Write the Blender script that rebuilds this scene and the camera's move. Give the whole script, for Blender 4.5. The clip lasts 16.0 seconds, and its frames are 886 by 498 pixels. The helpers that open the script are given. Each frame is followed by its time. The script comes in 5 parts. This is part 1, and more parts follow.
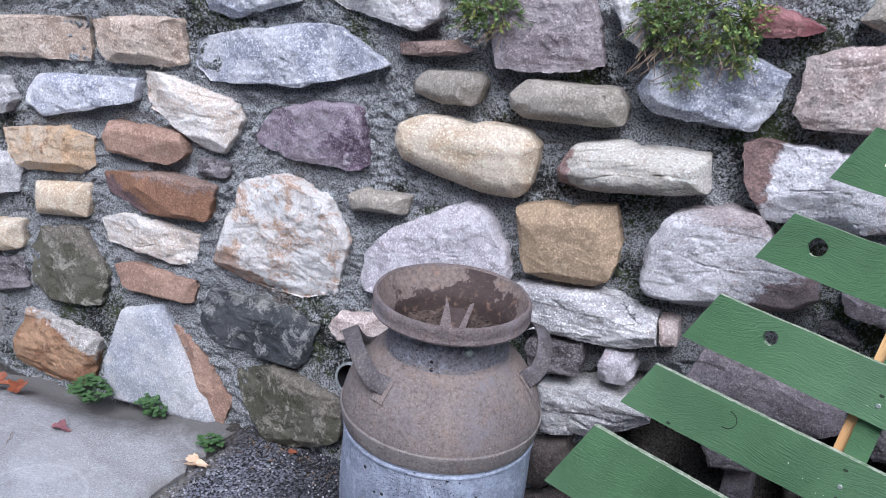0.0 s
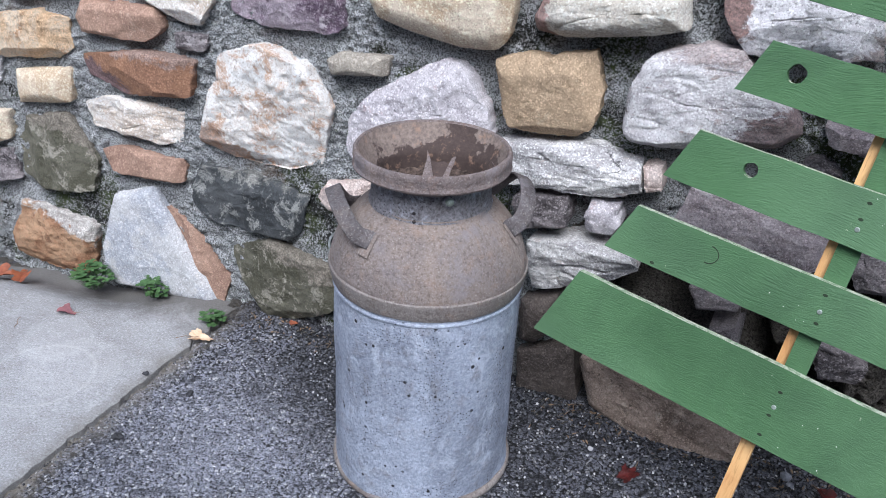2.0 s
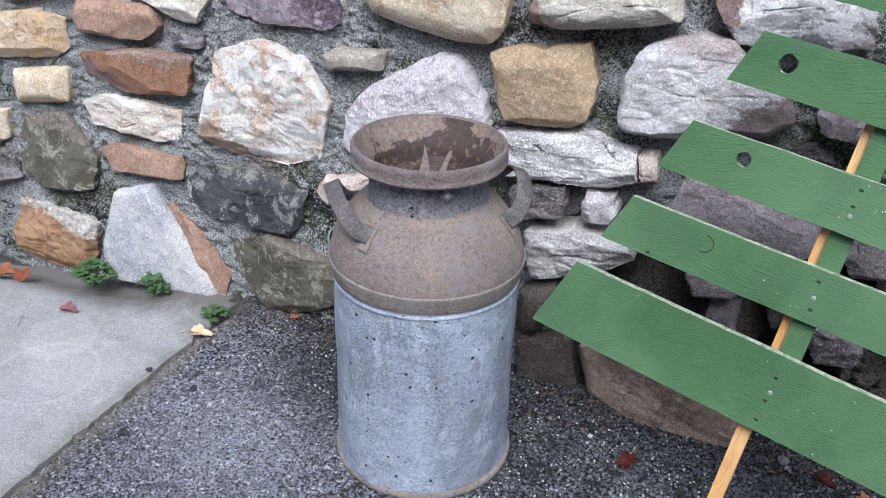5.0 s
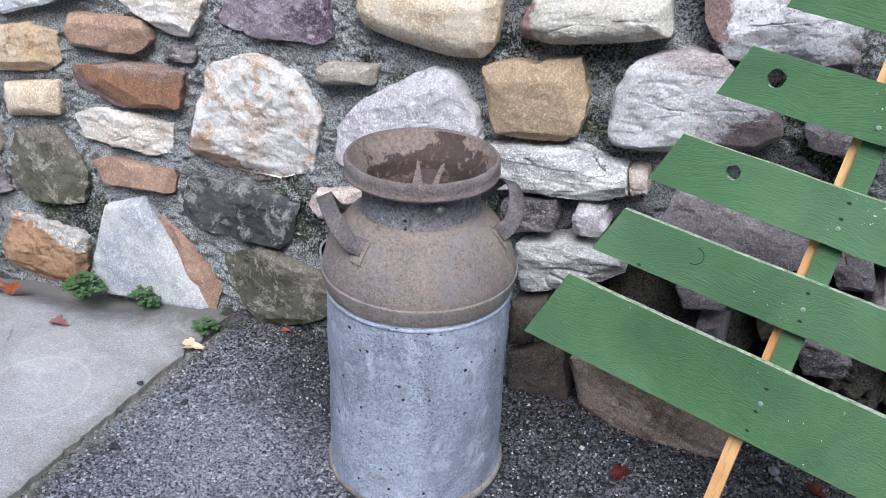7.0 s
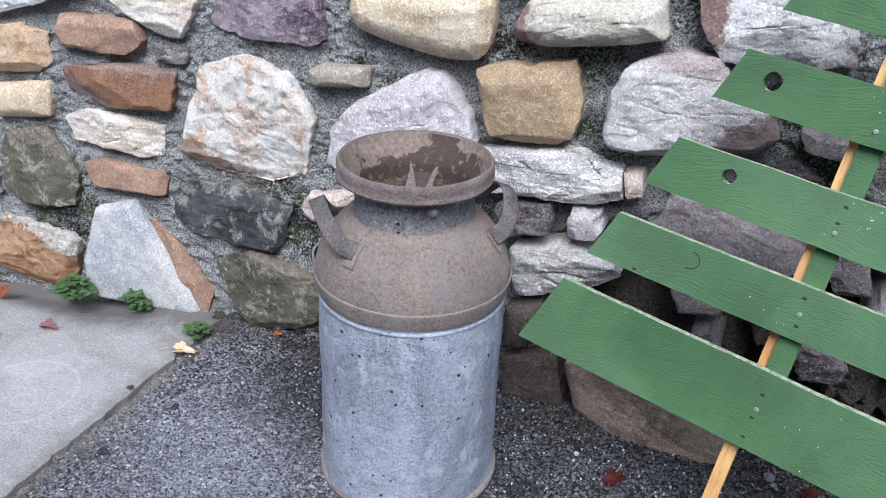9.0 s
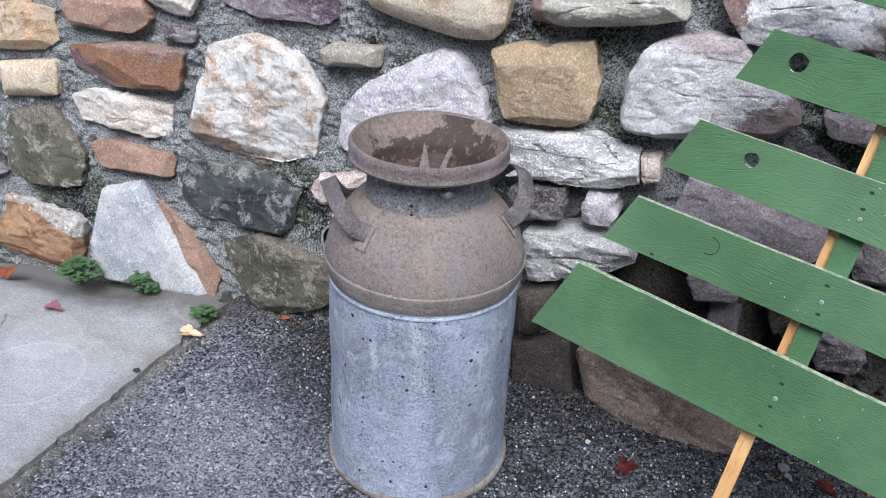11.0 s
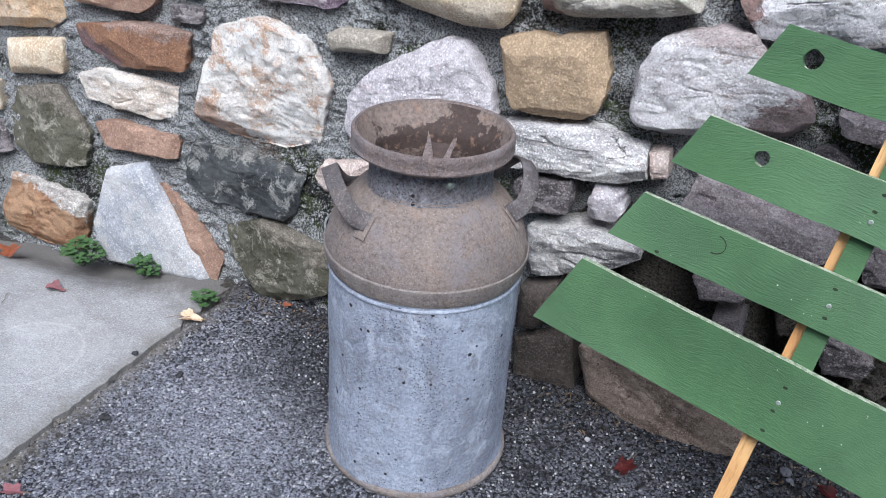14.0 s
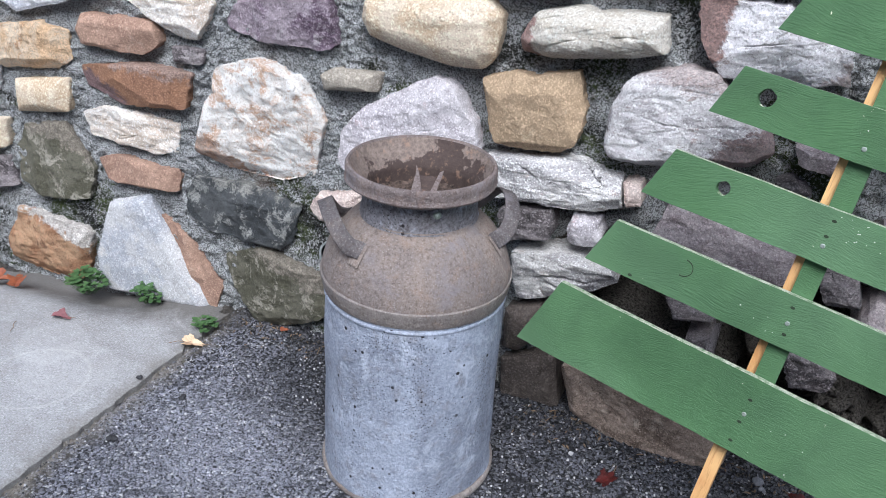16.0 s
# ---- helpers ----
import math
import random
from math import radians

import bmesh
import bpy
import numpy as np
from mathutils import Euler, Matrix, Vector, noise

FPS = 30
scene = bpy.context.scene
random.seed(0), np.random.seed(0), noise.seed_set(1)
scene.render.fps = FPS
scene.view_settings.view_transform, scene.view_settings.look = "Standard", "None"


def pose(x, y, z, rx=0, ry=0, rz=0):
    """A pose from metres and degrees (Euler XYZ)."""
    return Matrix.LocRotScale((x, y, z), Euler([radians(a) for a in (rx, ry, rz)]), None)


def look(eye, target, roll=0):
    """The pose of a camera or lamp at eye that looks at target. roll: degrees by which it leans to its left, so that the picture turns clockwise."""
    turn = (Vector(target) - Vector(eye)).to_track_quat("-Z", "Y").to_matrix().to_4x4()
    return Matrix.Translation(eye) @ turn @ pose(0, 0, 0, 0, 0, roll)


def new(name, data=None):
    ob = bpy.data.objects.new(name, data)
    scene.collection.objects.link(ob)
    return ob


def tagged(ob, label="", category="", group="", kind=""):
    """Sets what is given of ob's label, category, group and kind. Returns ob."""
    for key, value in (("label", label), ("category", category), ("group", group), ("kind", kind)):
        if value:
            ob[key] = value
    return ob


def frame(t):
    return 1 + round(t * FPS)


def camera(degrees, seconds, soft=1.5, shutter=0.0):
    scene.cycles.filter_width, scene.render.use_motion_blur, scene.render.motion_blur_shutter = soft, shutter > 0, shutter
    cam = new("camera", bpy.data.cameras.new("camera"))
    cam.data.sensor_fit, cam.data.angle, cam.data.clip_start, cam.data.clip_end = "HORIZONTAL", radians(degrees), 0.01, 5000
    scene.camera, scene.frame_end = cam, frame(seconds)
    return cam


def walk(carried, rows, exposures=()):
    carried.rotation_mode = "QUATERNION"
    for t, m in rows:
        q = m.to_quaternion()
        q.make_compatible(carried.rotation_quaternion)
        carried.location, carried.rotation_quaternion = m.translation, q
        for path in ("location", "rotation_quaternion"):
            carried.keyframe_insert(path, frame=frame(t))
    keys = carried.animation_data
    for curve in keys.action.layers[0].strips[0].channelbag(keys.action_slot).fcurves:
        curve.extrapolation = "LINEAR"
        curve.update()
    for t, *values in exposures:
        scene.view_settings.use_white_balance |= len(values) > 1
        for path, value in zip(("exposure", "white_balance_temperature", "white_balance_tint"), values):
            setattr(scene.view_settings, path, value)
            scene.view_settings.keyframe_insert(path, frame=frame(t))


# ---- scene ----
cam = camera(54.3, 16.0, soft=0.3)
PATH = [
    (0, (0.477, -1.448, 1.198), (-0.244, 0.273, 0.479), 5.4),
    (0.5, (0.497, -1.456, 1.172), (-0.236, 0.217, 0.359), 5.0),
    (1, (0.519, -1.458, 1.163), (-0.191, 0.197, 0.292), 3.4),
    (1.5, (0.527, -1.461, 1.156), (-0.173, 0.186, 0.263), 3.1),
    (2, (0.536, -1.453, 1.137), (-0.155, 0.173, 0.199), 2.3),
    (2.5, (0.542, -1.451, 1.129), (-0.141, 0.154, 0.151), 1.3),
    (3, (0.535, -1.452, 1.145), (-0.146, 0.152, 0.163), 1.4),
    (3.5, (0.547, -1.452, 1.147), (-0.142, 0.153, 0.171), 1.4),
    (4, (0.545, -1.454, 1.15), (-0.143, 0.153, 0.179), 1.3),
    (6.5, (0.537, -1.473, 1.151), (-0.132, 0.162, 0.213), 1.7),
    (7, (0.536, -1.473, 1.153), (-0.127, 0.167, 0.221), 1.7),
    (7.5, (0.534, -1.468, 1.153), (-0.126, 0.176, 0.225), 1.8),
    (8, (0.534, -1.463, 1.15), (-0.123, 0.185, 0.226), 1.9),
    (10.5, (0.52, -1.456, 1.138), (-0.132, 0.19, 0.208), 2.2),
    (11, (0.511, -1.448, 1.126), (-0.144, 0.187, 0.177), 2.5),
    (11.5, (0.514, -1.435, 1.128), (-0.139, 0.194, 0.168), 3.0),
    (12, (0.507, -1.427, 1.129), (-0.156, 0.194, 0.165), 3.5),
    (12.5, (0.513, -1.43, 1.121), (-0.154, 0.189, 0.155), 3.7),
    (13, (0.515, -1.428, 1.117), (-0.158, 0.185, 0.144), 3.7),
    (13.5, (0.516, -1.423, 1.114), (-0.162, 0.19, 0.146), 3.7),
    (14, (0.518, -1.421, 1.119), (-0.156, 0.192, 0.147), 3.7),
    (14.5, (0.514, -1.425, 1.125), (-0.161, 0.184, 0.147), 3.5),
    (15, (0.511, -1.431, 1.134), (-0.165, 0.178, 0.156), 3.4),
    (15.5, (0.52, -1.446, 1.147), (-0.152, 0.169, 0.178), 3.4),
    (16, (0.556, -1.499, 1.17), (-0.113, 0.145, 0.249), 3.3),
]
walk(cam, [(t, look(eye, target, roll)) for t, eye, target, roll in PATH], [(0, 1.16, 5720, 14), (0.5, 1.16, 5820, 11), (1.5, 1.28, 5870, 10), (3.5, 1.34, 5970, 9), (16, 1.34, 5970, 9)])

# ---- light ----
world = bpy.data.worlds.new("overcast_sky")
scene.world = world
world.use_nodes = True
wn = world.node_tree.nodes
sky = wn.new("ShaderNodeTexSky")
sky.sky_type = "NISHITA"
sky.sun_disc = False
sky.sun_elevation, sky.sun_rotation = radians(52), radians(160)
sky.dust_density, sky.ozone_density, sky.air_density = 1.5, 1.0, 1.0
soften = wn.new("ShaderNodeHueSaturation")
soften.inputs["Saturation"].default_value = 0.7
world.node_tree.links.new(sky.outputs[0], soften.inputs["Color"])
world.node_tree.links.new(soften.outputs[0], wn["Background"].inputs[0])
wn["Background"].inputs[1].default_value = 0.085

sun = new("sun", bpy.data.lights.new("sun", "SUN"))
sun.data.energy, sun.data.angle, sun.data.color = 2.1, radians(34), (1.0, 0.98, 0.96)
sun.matrix_world = look((0.8, -2.2, 3.0), (0, 0, 0))

# ---- materials ----


def lin(r, g, b):
    return tuple(((c / 255 + 0.055) / 1.055) ** 2.4 if c > 10 else c / 255 / 12.92 for c in (r, g, b)) + (1.0,)


class Mat:
    """A small node graph writer."""

    def __init__(self, name, rough=0.85, metal=0.0, spec=0.3):
        self.m = bpy.data.materials.new(name)
        self.m.use_nodes = True
        self.t = self.m.node_tree
        self.b = self.t.nodes["Principled BSDF"]
        self.b.inputs["Roughness"].default_value = rough
        self.b.inputs["Metallic"].default_value = metal
        self.b.inputs["Specular IOR Level"].default_value = spec
        co = self.n("ShaderNodeTexCoord")
        info = self.n("ShaderNodeObjectInfo")
        shift = self.n("ShaderNodeVectorMath", operation="SCALE")
        shift.inputs[0].default_value = (7.3, 3.1, 5.7)
        self.link(info.outputs["Random"], shift.inputs["Scale"])
        add = self.n("ShaderNodeVectorMath", operation="ADD")
        self.link(co.outputs["Object"], add.inputs[0])
        self.link(shift.outputs[0], add.inputs[1])
        self.v, self.raw, self.info = add.outputs[0], co.outputs["Object"], info

    def n(self, kind, **kw):
        node = self.t.nodes.new(kind)
        for k, v in kw.items():
            if k == "operation":
                node.operation = v
            elif k == "data_type":
                node.data_type = v
            elif k == "feature":
                node.feature = v
            elif k == "blend_type":
                node.blend_type = v
        return node

    def link(self, a, b):
        self.t.links.new(a, b)

    def stretch(self, sx, sy, sz, rz=0.0, ry=0.0):
        mp = self.n("ShaderNodeMapping")
        mp.inputs["Scale"].default_value = (sx, sy, sz)
        mp.inputs["Rotation"].default_value = (0, radians(ry), radians(rz))
        self.link(self.v, mp.inputs["Vector"])
        return mp.outputs[0]

    def noise(self, scale, detail=6, rough=0.6, dist=0.0, v=None):
        nd = self.n("ShaderNodeTexNoise")
        for k, val in (("Scale", scale), ("Detail", detail), ("Roughness", rough), ("Distortion", dist)):
            nd.inputs[k].default_value = val
        self.link(v or self.v, nd.inputs["Vector"])
        return nd.outputs["Fac"]

    def cells(self, scale, out="Distance", rnd=1.0, v=None, feature="F1"):
        nd = self.n("ShaderNodeTexVoronoi", feature=feature)
        nd.inputs["Scale"].default_value = scale
        nd.inputs["Randomness"].default_value = rnd
        self.link(v or self.v, nd.inputs["Vector"])
        return nd.outputs[out]

    def ramp(self, fac, lo, hi, a=0.0, b=1.0):
        nd = self.n("ShaderNodeMapRange")
        nd.clamp = True
        for k, val in (("From Min", lo), ("From Max", hi), ("To Min", a), ("To Max", b)):
            nd.inputs[k].default_value = val
        self.link(fac, nd.inputs["Value"])
        return nd.outputs[0]

    def math(self, op, a, b):
        nd = self.n("ShaderNodeMath", operation=op)
        for i, x in enumerate((a, b)):
            if isinstance(x, (int, float)):
                nd.inputs[i].default_value = x
            else:
                self.link(x, nd.inputs[i])
        return nd.outputs[0]

    def mix(self, fac, a, b, blend="MIX"):
        nd = self.n("ShaderNodeMix", data_type="RGBA", blend_type=blend)
        for i, x in ((0, fac), (6, a), (7, b)):
            if isinstance(x, (int, float)):
                nd.inputs[i].default_value = x
            elif isinstance(x, tuple):
                nd.inputs[i].default_value = x
            else:
                self.link(x, nd.inputs[i])
        return nd.outputs[2]

    def color(self, out):
        self.link(out, self.b.inputs["Base Color"])

    def rough(self, out):
        self.link(out, self.b.inputs["Roughness"])

    def bump(self, *pairs):
        """Pairs of (height, metres), laid over one another."""
        last = None
        for h, d in pairs:
            nd = self.n("ShaderNodeBump")
            nd.inputs["Strength"].default_value = 1.0
            nd.inputs["Distance"].default_value = d
            self.link(h, nd.inputs["Height"])
            if last:
                self.link(last, nd.inputs["Normal"])
            last = nd.outputs[0]
        self.link(last, self.b.inputs["Normal"])
        return self.m


def stone_mat(name, main, second, third, spot=(60, 55, 52), layered=0.0, amount=0.5, cracked=0.3, zones=(), crumble=0.4):
    """Weathered stone: broad patches, stains, mineral grain, a few cracks; zones are coloured ends: (x, z, from, colour, share)."""
    m = Mat(name, 0.88, 0.0, 0.3)
    pale = lin(*(min(252, k * 1.12 + 16) for k in main))
    v = m.stretch(0.8, 1, 1.8, ry=14) if layered else m.v
    patch = m.noise(9, 5, 0.62, 0.6, v)
    stain = m.noise(19, 9, 0.74, 0.5, v)
    lump = m.noise(62, 8, 0.72, 0.3, v)
    grain = m.noise(260, 4, 0.75)
    speck = m.cells(340, "Color")
    c = m.mix(m.ramp(patch, 0.44, 0.56), lin(*main), lin(*second))
    frayed = m.math("ADD", stain, m.math("ADD", m.ramp(grain, 0, 1, -0.12, 0.12), m.ramp(lump, 0, 1, -0.16, 0.16)))
    c = m.mix(m.ramp(frayed, 0.64 - 0.10 * amount, 0.70 - 0.10 * amount, 0, 0.85), c, lin(*third))
    c = m.mix(m.ramp(lump, 0.34, 0.44, 0.55, 0.0), c, m.mix(0.6, c, lin(*spot)))
    c = m.mix(m.ramp(lump, 0.54, 0.64, 0.0, 0.45), c, pale)
    c = m.mix(m.ramp(grain, 0.45, 0.36, 0.0, 0.65), c, m.mix(0.65, c, lin(*spot)))
    c = m.mix(m.ramp(grain, 0.55, 0.66, 0.0, 0.6), c, pale)
    dots = m.n("ShaderNodeSeparateColor")
    m.link(speck, dots.inputs[0])
    c = m.mix(m.ramp(dots.outputs[0], 0.74, 1.0, 0.0, 0.5), c, m.mix(0.6, c, lin(*spot)))
    c = m.mix(m.ramp(dots.outputs[1], 0.70, 1.0, 0.0, 0.75), c, pale)
    for zx, zz, start, tint, share in zones:
        dot = m.n("ShaderNodeVectorMath", operation="DOT_PRODUCT")
        m.link(m.raw, dot.inputs[0])
        dot.inputs[1].default_value = (zx, 0, zz)
        far = m.math("ADD", dot.outputs["Value"], m.math("ADD", m.ramp(stain, 0.2, 0.8, -0.045, 0.045), m.ramp(lump, 0.2, 0.8, -0.014, 0.014)))
        c = m.mix(m.ramp(far, start, start + 0.012, 0, share), c, m.mix(m.ramp(grain, 0.40, 0.60), lin(*(k * 0.66 for k in tint)), m.mix(m.ramp(lump, 0.4, 0.6), lin(*(k * 0.80 for k in tint)), lin(*(min(250, k * 1.12) for k in tint)))))
    warp = m.n("ShaderNodeVectorMath", operation="ADD")
    blot = m.n("ShaderNodeTexNoise")
    blot.inputs["Scale"].default_value, blot.inputs["Detail"].default_value = 24, 6
    m.link(m.v, blot.inputs["Vector"])
    small = m.n("ShaderNodeVectorMath", operation="SCALE")
    small.inputs["Scale"].default_value = 0.07
    m.link(blot.outputs["Color"], small.inputs[0])
    m.link(v, warp.inputs[0])
    m.link(small.outputs[0], warp.inputs[1])
    cell = m.cells(9, v=warp.outputs[0], feature="DISTANCE_TO_EDGE")
    where = m.ramp(m.noise(8, 2, 0.5), 0.58, 0.64)
    crack = m.math("MULTIPLY", m.ramp(cell, 0.002, 0.012, 1, 0), where)
    c = m.mix(m.math("MULTIPLY", crack, cracked), c, lin(*(k * 0.6 for k in spot)))
    pit = m.math("MULTIPLY", m.ramp(m.cells(110, v=warp.outputs[0]), 0.12, 0.24, 1, 0), m.ramp(m.noise(34, 5, 0.65), 0.47, 0.53))
    c = m.mix(m.math("MULTIPLY", pit, 0.35 * crumble + 0.25), c, lin(*(k * 0.8 for k in spot)))
    flake = m.cells(46, "Color", v=warp.outputs[0])
    level = m.n("ShaderNodeSeparateColor")
    m.link(flake, level.inputs[0])
    tone = m.ramp(m.info.outputs["Random"], 0, 1, 0.90, 1.10)
    hsv = m.n("ShaderNodeHueSaturation")
    m.link(tone, hsv.inputs["Value"])
    hsv.inputs["Saturation"].default_value = 0.95
    m.link(c, hsv.inputs["Color"])
    m.color(hsv.outputs[0])
    return m.bump((level.outputs[0], 0.0012 + 0.0022 * crumble), (stain, 0.004), (lump, 0.0040), (pit, -0.004 * crumble - 0.001), (crack, -0.003 * cracked), (grain, 0.0040))


STONE = {
    "quartz": stone_mat("white_quartz", (244, 241, 237), (236, 229, 222), (202, 158, 122), (140, 108, 84), amount=1.35, cracked=0.3, crumble=1.0, zones=((-0.55, -0.83, 0.105, (198, 150, 118), 0.7),)),
    "white": stone_mat("white_stone", (230, 226, 223), (208, 199, 198), (234, 230, 226), (110, 98, 94)),
    "bluewhite": stone_mat("blue_white_stone", (208, 208, 214), (160, 163, 178), (230, 228, 228), (84, 84, 94)),
    "lightblue": stone_mat("pale_blue_stone", (188, 188, 190), (164, 168, 178), (200, 196, 192), (120, 110, 104), cracked=0.0, crumble=0.15),
    "greywhite": stone_mat("grey_white_stone", (216, 212, 210), (176, 172, 174), (172, 148, 138), (52, 48, 48), layered=1, cracked=0.8),
    "cream": stone_mat("cream_stone", (230, 221, 211), (214, 197, 180), (196, 168, 146), (120, 92, 80), layered=1),
    "buff": stone_mat("buff_stone", (224, 206, 184), (208, 182, 152), (234, 222, 206), (140, 108, 76), cracked=0.1),
    "sand": stone_mat("sand_stone", (208, 191, 174), (186, 163, 144), (220, 210, 200), (104, 82, 70)),
    "tan": stone_mat("tan_stone", (186, 160, 130), (176, 152, 124), (196, 180, 154), (122, 98, 72), cracked=0.0, amount=0.2, crumble=0.12),
    "olive": stone_mat("olive_grey_stone", (176, 167, 154), (158, 149, 137), (190, 182, 168), (104, 98, 90), cracked=0.0),
    "orange": stone_mat("orange_stone", (210, 176, 138), (220, 202, 178), (176, 126, 86), (110, 80, 62), amount=0.8),
    "rust": stone_mat("rust_brown_stone", (154, 112, 82), (178, 144, 112), (112, 80, 62), (76, 56, 46), amount=0.8, zones=((0.25, 0.97, 0.066, (226, 222, 218), 0.85),), crumble=0.8),
    "redbrown": stone_mat("red_brown_stone", (158, 116, 88), (146, 106, 82), (128, 98, 88), (88, 62, 54), cracked=0.2, amount=0.1, zones=((-0.5, -0.87, 0.06, (126, 104, 108), 0.9), (0.1, 1.0, 0.034, (176, 152, 142), 0.8)), crumble=0.1),
    "pinktan": stone_mat("pink_tan_stone", (180, 146, 126), (164, 130, 112), (192, 166, 148), (106, 80, 70)),
    "purple": stone_mat("purple_stone", (164, 151, 160), (116, 96, 114), (192, 184, 188), (76, 62, 74)),
    "mauve": stone_mat("mauve_stone", (190, 178, 180), (160, 146, 149), (210, 202, 204), (84, 74, 78), layered=1),
    "pink": stone_mat("pink_grey_stone", (208, 193, 186), (184, 162, 154), (222, 213, 208), (124, 96, 90)),
    "redwhite": stone_mat("red_ended_white_stone", (226, 222, 226), (212, 206, 212), (190, 182, 186), (80, 66, 64), amount=0.3, zones=((-1.0, 0.1, 0.072, (150, 112, 102), 0.9), (0.6, -0.8, 0.09, (172, 150, 142), 0.7)), cracked=0.8),
    "redend": stone_mat("pink_white_stone_with_red_end", (228, 224, 226), (206, 200, 204), (168, 142, 136), (78, 64, 64), layered=1, amount=0.5, cracked=0.8, zones=((0.75, -0.66, 0.070, (132, 94, 88), 0.75), (0.1, 1.0, 0.058, (176, 150, 142), 0.6))),
    "creampink": stone_mat("cream_stone_with_pink_end", (224, 216, 204), (208, 198, 182), (196, 180, 160), (110, 90, 80), layered=1, amount=0.4, zones=((-0.9, -0.4, 0.088, (168, 120, 116), 0.8),)),
    "lilac": stone_mat("lilac_stone", (212, 206, 210), (188, 181, 187), (194, 170, 173), (112, 100, 106)),
    "grey": stone_mat("grey_stone", (140, 132, 134), (92, 86, 88), (176, 168, 168), (42, 40, 41), layered=1, amount=0.8, cracked=0.8),
    "dark": stone_mat("dark_stone", (62, 65, 68), (88, 90, 92), (172, 172, 168), (32, 32, 32), amount=1.0, crumble=0.5, zones=((0.1, 1.0, 0.062, (160, 158, 152), 0.7),)),
    "mossy": stone_mat("mossy_stone", (84, 82, 68), (106, 103, 90), (172, 166, 154), (40, 42, 32), amount=1.15, crumble=0.6, zones=((0.3, 0.95, 0.060, (158, 148, 136), 0.75),)),
    "brown": stone_mat("brown_stone", (150, 128, 118), (122, 102, 96), (172, 154, 144), (74, 58, 52)),
    "red": stone_mat("red_stone", (150, 92, 94), (172, 124, 122), (126, 76, 78), (84, 54, 56)),
    "umber": stone_mat("dark_earthy_stone", (94, 85, 80), (76, 68, 64), (122, 111, 103), (44, 38, 36), amount=0.5, crumble=0.5),
    "earth": stone_mat("earthy_stone", (172, 152, 138), (128, 110, 98), (198, 182, 168), (40, 33, 30), amount=0.8, cracked=0.4, crumble=0.9),
}


MOSSY_SPOTS = ((-0.37, 0.30, 0.17), (-1.10, 0.18, 0.20), (-0.52, 0.27, 0.10), (0.02, 0.42, 0.10), (0.62, 0.62, 0.13), (-0.24, 0.68, 0.06), (0.25, 0.60, 0.12), (0.10, 0.95, 0.14), (0.40, 0.90, 0.17), (-0.70, 0.97, 0.16),
               (0.05, 0.75, 0.10), (0.22, 0.75, 0.12), (0.45, 1.06, 0.12), (-0.05, 0.87, 0.08), (-0.36, 0.97, 0.09), (0.22, 0.95, 0.09), (-1.3, 0.62, 0.10), (-0.45, 0.39, 0.08), (-1.0, 0.22, 0.08))


def mortar_mat():
    m = Mat("mossy_mortar", 0.95, 0.0, 0.2)
    grit = m.cells(300)
    grain = m.cells(260, "Color")
    fine = m.noise(170, 6, 0.78)
    mid = m.noise(30, 6, 0.65)
    big = m.noise(4.2, 5, 0.65, 0.4)
    sep = m.n("ShaderNodeSeparateColor")
    m.link(grain, sep.inputs[0])
    c = m.mix(m.ramp(mid, 0.38, 0.62), lin(224, 226, 229), lin(202, 204, 206))
    c = m.mix(m.ramp(sep.outputs[0], 0.55, 0.95, 0, 0.6), c, lin(222, 224, 226))
    c = m.mix(m.ramp(sep.outputs[1], 0.65, 1.0, 0, 0.55), c, lin(108, 110, 112))
    c = m.mix(m.ramp(m.math("ADD", grit, m.ramp(fine, 0.2, 0.8, -0.2, 0.2)), 0.51, 0.64, 0, 0.75), c, lin(80, 81, 81))
    moss = m.ramp(big, 0.56, 0.66)
    for px, pz, pr in MOSSY_SPOTS:
        away = m.n("ShaderNodeVectorMath", operation="DISTANCE")
        m.link(m.raw, away.inputs[0])
        away.inputs[1].default_value = (px, 0, pz)
        moss = m.math("MAXIMUM", moss, m.ramp(away.outputs["Value"], pr * 0.35, pr, 1, 0))
    spread_ = m.math("ADD", m.ramp(moss, 0, 1, -0.165, 0.06), m.math("ADD", m.ramp(mid, 0.2, 0.8, -0.09, 0.09), fine))
    black = m.ramp(spread_, 0.505, 0.55)
    c = m.mix(m.math("MULTIPLY", black, 0.93), c, m.mix(m.ramp(m.noise(10, 5, 0.65), 0.44, 0.58), lin(26, 26, 22), lin(78, 90, 46)))
    # Only scattered brown stains here.
    damp_and_shade = m.noise(6.5, 6, 0.72, 0.3)
    c = m.mix(m.ramp(damp_and_shade, 0.60, 0.68, 0, 0.65), c, lin(112, 90, 68))
    m.color(c)
    return m.bump((mid, 0.014), (grit, -0.008), (fine, 0.024))


